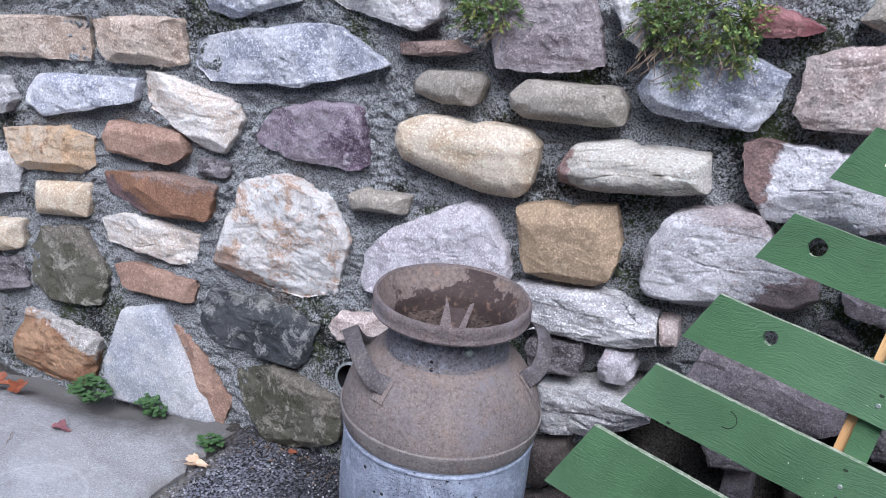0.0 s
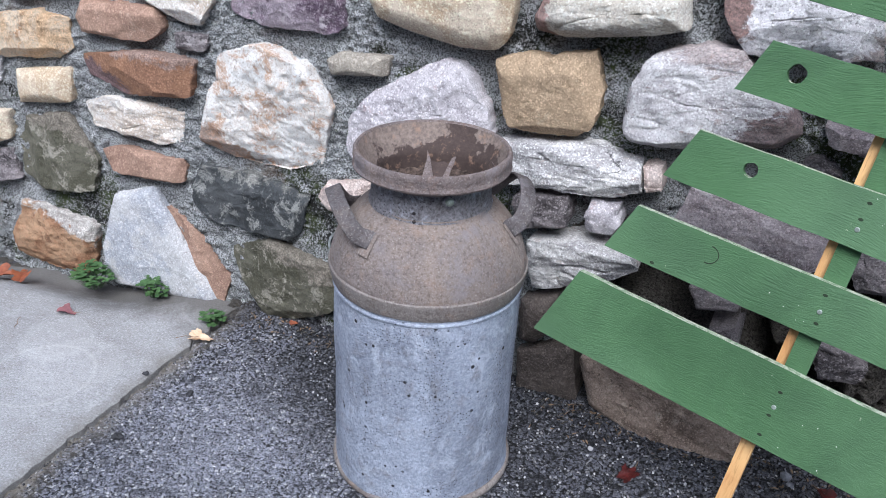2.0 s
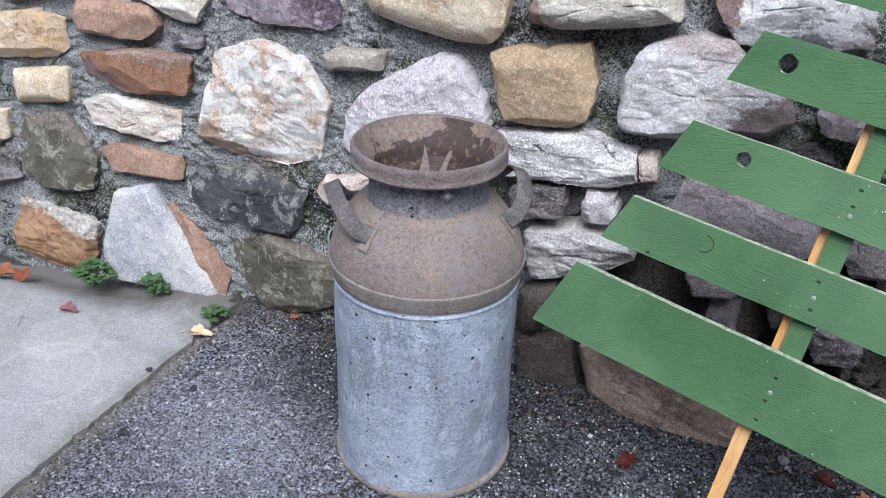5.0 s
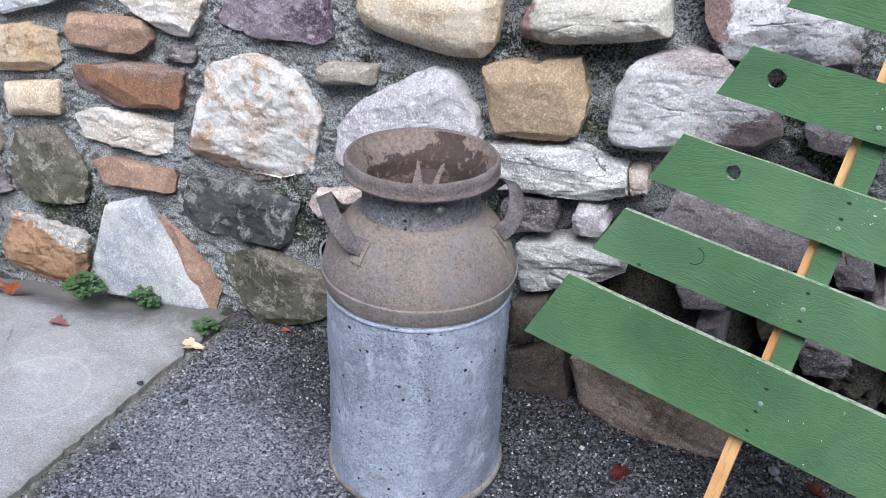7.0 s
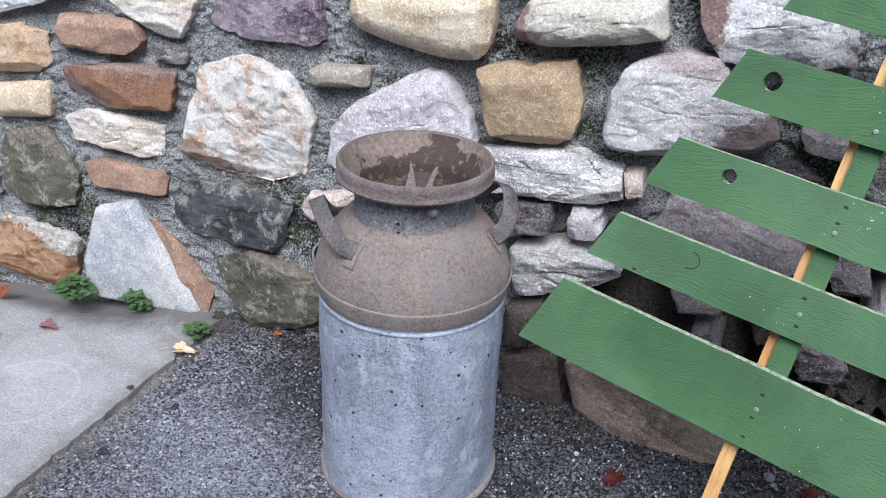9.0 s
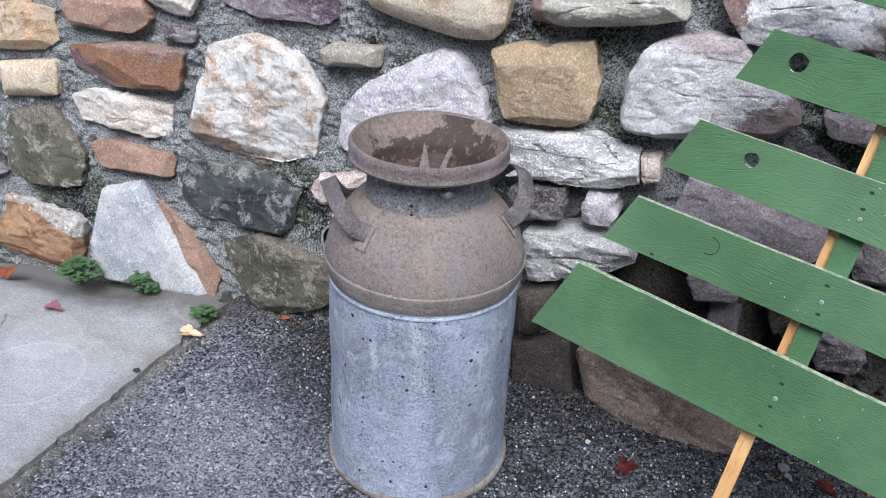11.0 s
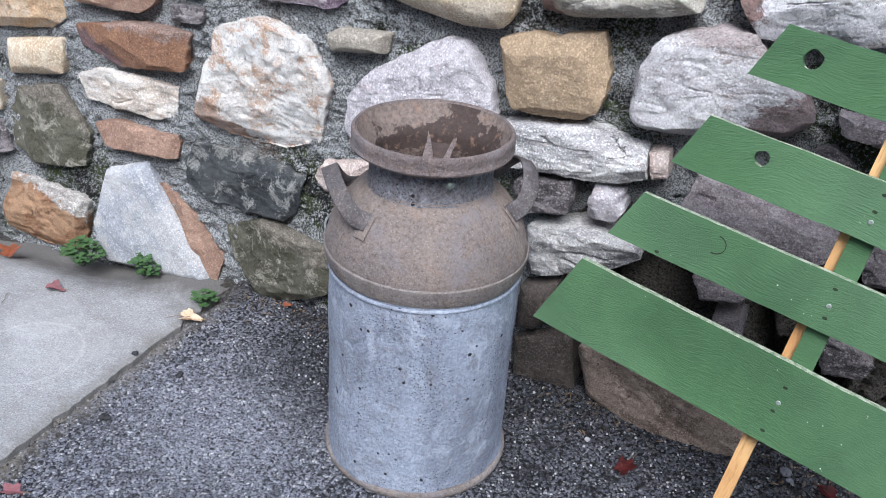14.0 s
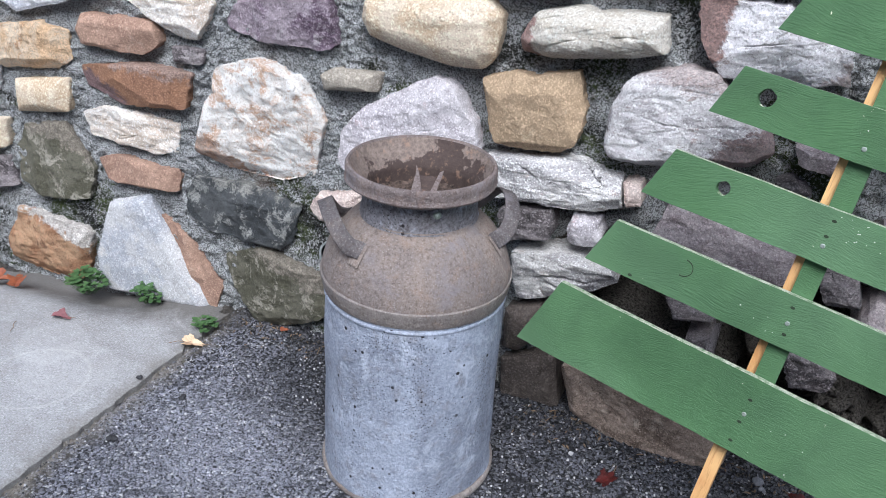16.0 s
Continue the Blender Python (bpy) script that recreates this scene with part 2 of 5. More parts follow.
def asphalt_mat():
    m = Mat("worn_asphalt", 0.82, 0.0, 0.35)
    warp = m.n("ShaderNodeVectorMath", operation="ADD")
    blot = m.n("ShaderNodeTexNoise")
    blot.inputs["Scale"].default_value, blot.inputs["Detail"].default_value = 110, 4
    m.link(m.v, blot.inputs["Vector"])
    small = m.n("ShaderNodeVectorMath", operation="SCALE")
    small.inputs["Scale"].default_value = 0.011
    m.link(blot.outputs["Color"], small.inputs[0])
    m.link(m.v, warp.inputs[0])
    m.link(small.outputs[0], warp.inputs[1])
    w = warp.outputs[0]
    chip, dist = m.cells(165, "Color", v=w), m.cells(165, v=w)
    small_chip = m.n("ShaderNodeSeparateColor")
    m.link(m.cells(420, "Color", v=w), small_chip.inputs[0])
    big, mid, fine = m.noise(3.0, 5, 0.6, 0.3), m.noise(26, 5, 0.7), m.noise(260, 4, 0.7)
    sep = m.n("ShaderNodeSeparateColor")
    m.link(chip, sep.inputs[0])
    c = m.mix(m.ramp(big, 0.40, 0.60), lin(170, 172, 188), lin(130, 131, 143))
    c = m.mix(m.ramp(sep.outputs[0], 0.35, 1.0, 0, 0.8), c, lin(176, 177, 187))
    c = m.mix(m.ramp(sep.outputs[1], 0.84, 0.93, 0, 0.9), c, lin(232, 232, 234))
    c = m.mix(m.ramp(sep.outputs[2], 0.66, 1.0, 0, 0.85), c, lin(66, 66, 72))
    c = m.mix(m.ramp(small_chip.outputs[0], 0.5, 1.0, 0, 0.55), c, lin(70, 70, 76))
    c = m.mix(m.ramp(small_chip.outputs[1], 0.7, 1.0, 0, 0.5), c, lin(190, 191, 198))
    c = m.mix(m.ramp(dist, 0.48, 0.70, 0, 0.95), c, lin(20, 20, 23))
    c = m.mix(m.ramp(mid, 0.52, 0.62, 0, 0.7), c, lin(46, 46, 51))
    c = m.mix(m.ramp(fine, 0.46, 0.36, 0, 0.7), c, lin(34, 34, 36))
    xyz = m.n("ShaderNodeSeparateXYZ")
    m.link(m.raw, xyz.inputs[0])
    edge = m.math("ADD", xyz.outputs[0], m.ramp(m.noise(14, 5, 0.7), 0, 1, -0.07, 0.07))
    dirt = m.math("MULTIPLY", m.ramp(edge, -0.62, -0.555, 1, 0), m.ramp(m.noise(40, 4), 0.32, 0.5))
    c = m.mix(m.math("MULTIPLY", dirt, 0.8), c, lin(146, 138, 126))
    # Damp plus shade painted into the colour: wall foot, behind can, below slats.
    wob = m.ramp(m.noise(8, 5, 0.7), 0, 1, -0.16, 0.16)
    damp_and_shade = m.ramp(m.math("ADD", xyz.outputs[1], wob), -0.12, 0.0, 0, 0.8)
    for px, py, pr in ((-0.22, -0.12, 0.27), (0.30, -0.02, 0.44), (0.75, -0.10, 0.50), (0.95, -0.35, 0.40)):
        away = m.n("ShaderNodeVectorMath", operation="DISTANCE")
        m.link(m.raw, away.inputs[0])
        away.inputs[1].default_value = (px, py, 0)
        damp_and_shade = m.math("MAXIMUM", damp_and_shade, m.ramp(m.math("ADD", away.outputs["Value"], wob), pr * 0.5, pr, 0.70, 0))
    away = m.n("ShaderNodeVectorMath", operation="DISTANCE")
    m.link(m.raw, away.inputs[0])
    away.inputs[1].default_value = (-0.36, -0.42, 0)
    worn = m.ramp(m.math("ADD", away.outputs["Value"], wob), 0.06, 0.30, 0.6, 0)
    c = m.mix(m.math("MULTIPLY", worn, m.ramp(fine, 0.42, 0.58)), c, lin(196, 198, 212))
    c = m.mix(damp_and_shade, c, m.mix(0.9, c, lin(84, 82, 86), "MULTIPLY"))
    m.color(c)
    lumps = m.noise(75, 4, 0.65)
    return m.bump((mid, 0.014), (lumps, 0.014), (dist, -0.009), (sep.outputs[0], 0.0022), (fine, 0.005))


def concrete_mat():
    m = Mat("weathered_concrete", 0.9, 0.0, 0.25)
    big, mid, fine = m.noise(3.5, 5, 0.6, 0.5), m.noise(24, 7, 0.72), m.noise(260, 5, 0.75)
    c = m.mix(m.ramp(big, 0.38, 0.62), lin(156, 156, 158), lin(142, 141, 142))
    c = m.mix(m.ramp(mid, 0.52, 0.68, 0, 0.55), c, lin(140, 136, 134))
    c = m.mix(m.ramp(mid, 0.46, 0.34, 0, 0.4), c, lin(184, 184, 186))
    c = m.mix(m.ramp(fine, 0.47, 0.36, 0, 0.6), c, lin(98, 95, 93))
    c = m.mix(m.ramp(fine, 0.54, 0.66, 0, 0.55), c, lin(212, 212, 214))
    dots = m.n("ShaderNodeSeparateColor")
    m.link(m.cells(330, "Color"), dots.inputs[0])
    c = m.mix(m.ramp(dots.outputs[0], 0.75, 1.0, 0.0, 0.5), c, lin(120, 116, 112))
    pit = m.cells(95)
    c = m.mix(m.math("MULTIPLY", m.ramp(pit, 0.06, 0.13, 1, 0), m.ramp(m.noise(12, 4, 0.7), 0.46, 0.56, 0, 0.7)), c, lin(72, 68, 66))
    for px, py, pr in ((-0.79, -0.36, 0.105), (-0.90, -0.30, 0.085)):
        away = m.n("ShaderNodeVectorMath", operation="DISTANCE")
        m.link(m.raw, away.inputs[0])
        away.inputs[1].default_value = (px, py, 0)
        reach = m.math("ADD", away.outputs["Value"], m.ramp(m.noise(14, 3, 0.5), 0, 1, -0.03, 0.03))
        c = m.mix(m.ramp(reach, pr - 0.006, pr + 0.004, 0.12, 0.0), c, lin(206, 205, 206))
    ring = m.cells(3.1, rnd=1.0)
    line = m.math("ABSOLUTE", m.math("SUBTRACT", ring, 0.36), 0)
    c = m.mix(m.ramp(line, 0.0, 0.02, 0.14, 0.0), c, lin(222, 220, 218))
    xyz = m.n("ShaderNodeSeparateXYZ")
    m.link(m.raw, xyz.inputs[0])
    rim = m.math("ADD", xyz.outputs[0], m.ramp(m.noise(16, 5, 0.7), 0, 1, -0.05, 0.05))
    c = m.mix(m.ramp(rim, -0.655, -0.622, 0, 0.5), c, lin(112, 108, 102))
    # Darker towards the wall's foot, with a ragged border.
    wallward = m.math("ADD", xyz.outputs[1], m.ramp(m.noise(9, 7, 0.75), 0, 1, -0.15, 0.15))
    c = m.mix(m.ramp(wallward, -0.17, -0.05, 0, 0.8), c, lin(86, 82, 78))
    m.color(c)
    return m.bump((mid, 0.0016), (pit, 0.0010), (fine, 0.0022))


def metal_mat(name, main, second, rust, pits=0.3, rough=0.6, metal=0.35, speck=True):
    m = Mat(name, rough, metal, 0.4)
    v = m.stretch(1, 1, 0.45)
    big, mid, fine = m.noise(9, 5, 0.62, 0.7, v), m.noise(34, 7, 0.7, 0.4), m.noise(190, 5, 0.7)
    c = m.mix(m.ramp(big, 0.38, 0.62), lin(*main), lin(*second))
    c = m.mix(m.ramp(mid, 0.52, 0.70, 0, pits), c, lin(*rust))
    c = m.mix(m.ramp(fine, 0.36, 0.64), m.mix(0.30 if speck else 0.16, c, lin(95, 92, 92), "MULTIPLY"), m.mix(0.18 if speck else 0.06, c, lin(225, 228, 235)))
    if not speck:
        c = m.mix(m.ramp(fine, 0.45, 0.35, 0, 0.35), c, lin(72, 62, 58))
        c = m.mix(m.ramp(m.noise(380, 3, 0.7), 0.58, 0.68, 0, 0.3), c, lin(190, 182, 176))
        c = m.mix(m.ramp(m.noise(8, 6, 0.7, 0.5), 0.55, 0.64, 0, 0.5), c, lin(128, 124, 130))
        c = m.mix(m.math("MULTIPLY", m.ramp(m.cells(130), 0.08, 0.2, 1, 0), m.ramp(m.noise(16, 3), 0.50, 0.62, 0, 0.4)), c, lin(200, 192, 182))
        c = m.mix(m.ramp(m.noise(45, 5, 0.7), 0.60, 0.72, 0, 0.6), c, lin(80, 68, 62))
    h = [(big, 0.008), (mid, 0.0045), (fine, 0.0022)]
    if speck:
        spread = m.noise(7, 3, 0.6)
        spots, pick = m.cells(52), m.n("ShaderNodeSeparateColor")
        m.link(m.cells(52, "Color"), pick.inputs[0])
        large = m.math("MULTIPLY", m.ramp(pick.outputs[0], 0.40, 0.41), m.ramp(m.math("SUBTRACT", spots, m.ramp(pick.outputs[1], 0, 1, 0.02, 0.13)), 0.06, 0.09, 1, 0))
        few = m.math("MULTIPLY", large, m.ramp(spread, 0.43, 0.49))
        tiny = m.math("MULTIPLY", m.ramp(m.cells(210), 0.16, 0.28, 1, 0), m.ramp(m.noise(11, 4, 0.65), 0.50, 0.56))
        c = m.mix(m.ramp(m.noise(15, 7, 0.72, 0.5), 0.55, 0.63, 0, 0.45), c, lin(204, 211, 226))
        c = m.mix(m.ramp(m.noise(21, 7, 0.72, 0.6), 0.60, 0.68, 0, 0.55), c, lin(120, 122, 132))
        c = m.mix(m.math("MULTIPLY", m.math("MAXIMUM", few, tiny), 0.95), c, lin(28, 25, 27))
        h.append((few, -0.0012))
    m.color(c)
    m.rough(m.ramp(mid, 0.3, 0.7, rough - 0.12, rough + 0.2))
    return m.bump(*h)


def wood_mat(name, main, dark, paint=True):
    m = Mat(name, 0.62 if paint else 0.75, 0.0, 0.35)
    if paint:
        sway = m.n("ShaderNodeTexNoise")
        sway.inputs["Scale"].default_value, sway.inputs["Detail"].default_value = 5.5, 1.5
        m.link(m.v, sway.inputs["Vector"])
        small = m.n("ShaderNodeVectorMath", operation="SCALE")
        small.inputs["Scale"].default_value = 0.075
        m.link(sway.outputs["Color"], small.inputs[0])
        bend = m.n("ShaderNodeVectorMath", operation="ADD")
        m.link(m.v, bend.inputs[0])
        m.link(small.outputs[0], bend.inputs[1])
        m.v = bend.outputs[0]
    v = m.stretch(5, 62, 62) if paint else m.stretch(30, 2.5, 30)
    warp = m.noise(2.2, 2, 0.5, 0.0)
    grain = m.noise(3.2, 7, 0.62, 2.2, v)
    fine = m.noise(9, 5, 0.7, 0.4, v)
    patch = m.noise(6, 4, 0.6, 0.4)
    c = m.mix(m.ramp(patch, 0.36, 0.64), lin(*main), m.mix(0.6, lin(*main), lin(*dark)))
    c = m.mix(m.ramp(grain, 0.52, 0.70, 0, 0.16 if paint else 0.65), c, lin(*dark))
    c = m.mix(m.ramp(fine, 0.57, 0.66, 0, 0.20 if paint else 0.42), c, m.mix(0.5, lin(*dark), lin(20, 30, 20)))
    if paint:
        chips = m.math("MULTIPLY", m.ramp(m.noise(120, 3, 0.6), 0.66, 0.70), m.ramp(m.noise(13, 3, 0.6), 0.60, 0.66))
        c = m.mix(chips, c, lin(214, 214, 190))
        c = m.mix(m.ramp(warp, 0.4, 0.7, 0, 0.18), c, lin(140, 170, 140))
    m.color(c)
    m.rough(m.ramp(grain, 0.3, 0.7, 0.5, 0.75))
    return m.bump((grain, 0.0015 if paint else 0.0015), (fine, 0.0012 if paint else 0.0005))


def plain_mat(name, a, b, scale=40, rough=0.8, metal=0.0, depth=0.001):
    m = Mat(name, rough, metal, 0.3)
    f = m.noise(scale, 6, 0.7, 0.4)
    m.color(m.mix(m.ramp(f, 0.35, 0.65), lin(*a), lin(*b)))
    return m.bump((f, depth))


MORTAR, ASPHALT, CONCRETE = mortar_mat(), asphalt_mat(), concrete_mat()
ZINC = metal_mat("weathered_zinc", (170, 179, 198), (132, 140, 158), (120, 115, 116), 0.6, 0.62, 0.25)
RUST = metal_mat("brown_rusted_steel", (136, 122, 113), (116, 105, 101), (142, 118, 102), 0.6, 0.8, 0.12, False)
RIM = metal_mat("dark_brown_rusted_rim", (122, 107, 102), (104, 92, 90), (134, 110, 98), 0.6, 0.8, 0.12, False)
HANDLE = metal_mat("dark_worn_steel", (98, 91, 91), (80, 73, 74), (126, 112, 104), 0.4, 0.6, 0.3, False)
BOWL = Mat("stained_rusty_steel", 0.8, 0.1, 0.3)
_patch, _fine = BOWL.noise(22, 6, 0.65, 0.4), BOWL.noise(120, 5, 0.7)
_high = BOWL.n("ShaderNodeSeparateXYZ")
BOWL.link(BOWL.raw, _high.inputs[0])
_tide = BOWL.math("ADD", _high.outputs[2], BOWL.math("ADD", BOWL.ramp(BOWL.noise(9, 4, 0.6), 0.3, 0.7, -0.030, 0.030), BOWL.ramp(_patch, 0.3, 0.7, -0.010, 0.010)))
_c = BOWL.mix(BOWL.ramp(_tide, 0.603, 0.606), lin(78, 66, 62), lin(138, 124, 116))
_c = BOWL.mix(BOWL.ramp(BOWL.noise(60, 5, 0.7), 0.56, 0.66, 0, 0.6), _c, lin(146, 118, 100))
BOWL.color(BOWL.mix(BOWL.ramp(_fine, 0.40, 0.62, 0.5, 0), _c, lin(60, 50, 48)))
BOWL = BOWL.bump((_patch, 0.003), (_fine, 0.002))
NECK = metal_mat("dark_pitted_zinc", (112, 110, 118), (92, 85, 85), (70, 62, 60), 0.7, 0.75, 0.2)
RUSTBAND = metal_mat("rusted_band", (144, 136, 131), (116, 106, 101), (150, 128, 112), 0.5, 0.75, 0.15, False)
DEBRIS = plain_mat("rusty_debris", (124, 106, 96), (34, 28, 27), 95, 0.95, 0, 0.016)
GREEN = wood_mat("green_painted_wood", (75, 111, 73), (50, 80, 52))
GREENEDGE = plain_mat("bare_weathered_edge", (186, 190, 172), (78, 108, 74), 110, 0.85)
PINE = wood_mat("bare_pine", (214, 172, 118), (176, 124, 76), paint=False)
OLDWOOD = plain_mat("dark_old_wood", (46, 62, 44), (34, 40, 30), 40, 0.9)
FLECK = plain_mat("white_paint_fleck", (222, 224, 214), (196, 202, 190), 200)
SCREW = plain_mat("zinc_screw", (158, 166, 160), (120, 130, 122), 300, 0.5, 0.5, 0.0003)
BLACK = plain_mat("black_plastic", (36, 36, 38), (24, 24, 26), 60, 0.5)
GREYPIPE = plain_mat("grey_pipe_lip", (150, 154, 154), (110, 114, 114), 60, 0.6)
SOIL = plain_mat("dark_earth", (136, 129, 121), (16, 15, 14), 170, 0.95, 0, 0.03)
CLOVER = plain_mat("clover_green", (80, 108, 66), (52, 80, 48), 60, 0.6)
HEATH = plain_mat("heath_green", (120, 142, 84), (80, 106, 60), 30, 0.7)
HEATHPALE = plain_mat("heath_yellow_green", (156, 164, 88), (118, 134, 70), 30, 0.7)
STRAW = plain_mat("dry_stem", (138, 118, 98), (96, 80, 66), 40, 0.9)
LEAF = {
    "orange": plain_mat("orange_leaf", (150, 88, 60), (112, 62, 46), 50, 0.6),
    "beige": plain_mat("beige_leaf", (216, 196, 170), (176, 138, 106), 30, 0.7),
    "red": plain_mat("red_leaf", (88, 32, 30), (50, 22, 22), 70, 0.45, 0, 0.004),
    "pink": plain_mat("pink_leaf", (136, 88, 92), (104, 68, 72), 50, 0.7),
}
CHIPS = [
    plain_mat("pale_chip", (188, 188, 190), (150, 150, 154), 90),
    plain_mat("grey_chip", (128, 129, 136), (98, 99, 104), 90),
    plain_mat("dark_chip", (62, 62, 66), (46, 46, 48), 90),
]

# ---- mesh helpers ----


def mesh_of(name, bm, mats, smooth=True, sharp=40):
    me = bpy.data.meshes.new(name)
    bm.normal_update()
    bm.to_mesh(me)
    bm.free()
    for m in mats if isinstance(mats, (list, tuple)) else [mats]:
        me.materials.append(m)
    if smooth:
        me.polygons.foreach_set("use_smooth", [True] * len(me.polygons))
        if sharp:
            me.set_sharp_from_angle(angle=radians(sharp))
    return me


def part(name, bm, material, parent=None, label="", smooth=True, sharp=40):
    ob = new(name, mesh_of(name, bm, material, smooth, sharp))
    if parent is not None:
        ob.parent = parent
    if label:
        ob["label"] = label
    return ob


def lathe(profile, segs=96, closed=False):
    bm = bmesh.new()
    rings = []
    for r, z in profile:
        if r < 1e-5:
            rings.append([bm.verts.new((0, 0, z))])
        else:
            rings.append([bm.verts.new((r * math.cos(2 * math.pi * k / segs), r * math.sin(2 * math.pi * k / segs), z)) for k in range(segs)])
    for a, b in zip(rings, rings[1:] + (rings[:1] if closed else [])):
        for k in range(segs):
            j = (k + 1) % segs
            q = [a[k % len(a)], a[j % len(a)], b[j % len(b)], b[k % len(b)]]
            q = list(dict.fromkeys(q))
            if len(q) > 2:
                bm.faces.new(q)
    bmesh.ops.recalc_face_normals(bm, faces=bm.faces)
    return bm


def slab_of(outline, depth, holes=(), bevel=0.0):
    """A flat plate in x, y with holes through it; its front lies at z = 0."""
    bm = bmesh.new()
    edges = []
    for loop in (outline, *holes):
        vs = [bm.verts.new((x, y, 0)) for x, y in loop]
        edges += [bm.edges.new((a, b)) for a, b in zip(vs, vs[1:] + vs[:1])]
    bmesh.ops.triangle_fill(bm, edges=edges, use_beauty=True, use_dissolve=False)
    faces = list(bm.faces)
    for f in faces:
        if f.normal.z < 0:
            f.normal_flip()
    got = bmesh.ops.extrude_face_region(bm, geom=faces)
    bmesh.ops.translate(bm, verts=[g for g in got["geom"] if isinstance(g, bmesh.types.BMVert)], vec=(0, 0, -depth))
    bmesh.ops.recalc_face_normals(bm, faces=bm.faces)
    return bm


def strap(path, width, thick):
    """A flat band along a path in x, z, its width along y."""
    bm = bmesh.new()
    rows = []
    for i, (x, z) in enumerate(path):
        a, b = path[max(i - 1, 0)], path[min(i + 1, len(path) - 1)]
        d = Vector((b[0] - a[0], 0, b[1] - a[1])).normalized()
        nrm = Vector((-d.z, 0, d.x))
        p = Vector((x, 0, z))
        rows.append([bm.verts.new(p + nrm * s * thick / 2 + Vector((0, t * width / 2, 0)))
                     for s, t in ((1, -0.92), (1, 0.92), (0.4, 1), (-0.4, 1), (-1, 0.92), (-1, -0.92), (-0.4, -1), (0.4, -1))])
    for a, b in zip(rows, rows[1:]):
        for k in range(8):
            bm.faces.new((a[k], a[(k + 1) % 8], b[(k + 1) % 8], b[k]))
    bm.faces.new(rows[0][::-1])
    bm.faces.new(rows[-1])
    bmesh.ops.recalc_face_normals(bm, faces=bm.faces)
    return bm


def arc(points, n=8):
    """A smooth run through points."""
    pts = [Vector(p).to_3d() for p in points]
    out = []
    for i in range(len(pts) - 1):
        p0, p1, p2, p3 = pts[max(i - 1, 0)], pts[i], pts[i + 1], pts[min(i + 2, len(pts) - 1)]
        for k in range(n):
            t = k / n
            out.append(0.5 * (2 * p1 + (p2 - p0) * t + (2 * p0 - 5 * p1 + 4 * p2 - p3) * t * t + (3 * p1 - p0 - 3 * p2 + p3) * t**3))
    out.append(pts[-1])
    return [tuple(p)[:2] for p in out]


def sheet(xs, ys, height):
    xs, ys = list(xs), list(ys)
    verts = [(x, y, height(x, y)) for y in ys for x in xs]
    w = len(xs)
    faces = [(j * w + i, j * w + i + 1, (j + 1) * w + i + 1, (j + 1) * w + i) for j in range(len(ys) - 1) for i in range(w - 1)]
    me = bpy.data.meshes.new("sheet")
    me.from_pydata(verts, [], faces)
    me.polygons.foreach_set("use_smooth", [True] * len(faces))
    return me


def spread(lo, hi, step, far):
    """Even steps from lo to hi, then ever wider ones out to far on both sides."""
    mid = list(np.arange(lo, hi + step / 2, step))
    out, s, x = [], step, hi
    while x < far:
        s *= 1.45
        x += s
        out.append(x)
    down, s, x = [], step, lo
    while x > -far:
        s *= 1.45
        x -= s
        down.append(x)
    return [float(v) for v in down[::-1] + mid + out]


def fbm(x, y, z, scale, octaves=4):
    return noise.fractal((x * scale, y * scale, z * scale), 0.9, 2.1, octaves)


def step01(a, b, x):
    t = min(1, max(0, (x - a) / (b - a)))
    return t * t * (3 - 2 * t)


# ---- ground ----
EDGE = -0.622


def ground_height(x, y):
    z = -0.09 * step01(EDGE - 0.02, EDGE - 0.09, x) if x < EDGE - 0.02 else 0.0
    z -= 0.012 * math.exp(-(((x - EDGE - 0.004) / 0.008) ** 2))
    if abs(x) < 2.5 and abs(y) < 2.5:
        z += 0.0036 * fbm(x, y, 0, 14, 4) + 0.0036 * fbm(x, y, 3, 60, 3)
        z += 0.0030 * (0.4 - noise.voronoi((x * 110, y * 110, 1))[0][0])
        z += 0.0045 * step01(-0.42, -0.2, y) * fbm(x, y, 8, 30, 3)
        can = math.hypot(x, y + 0.26)
        z *= step01(0.15, 0.24, can)
        z += 0.012 * step01(-0.05, 0.02, y)
    return z


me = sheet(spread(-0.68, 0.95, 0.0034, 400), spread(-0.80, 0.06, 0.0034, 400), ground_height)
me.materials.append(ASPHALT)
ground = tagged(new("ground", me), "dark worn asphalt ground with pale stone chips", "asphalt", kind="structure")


def slab_height(x, y):
    z = 0.0055 + 0.0025 * fbm(x, y, 5, 5, 4) + 0.0008 * fbm(x, y, 1, 60, 2)
    z -= 0.060 * step01(-0.19, -0.02, y) * step01(-0.72, -1.0, x)
    z -= 0.03 * step01(-1.0, -1.5, x) * step01(-0.5, 0, y)
    return z


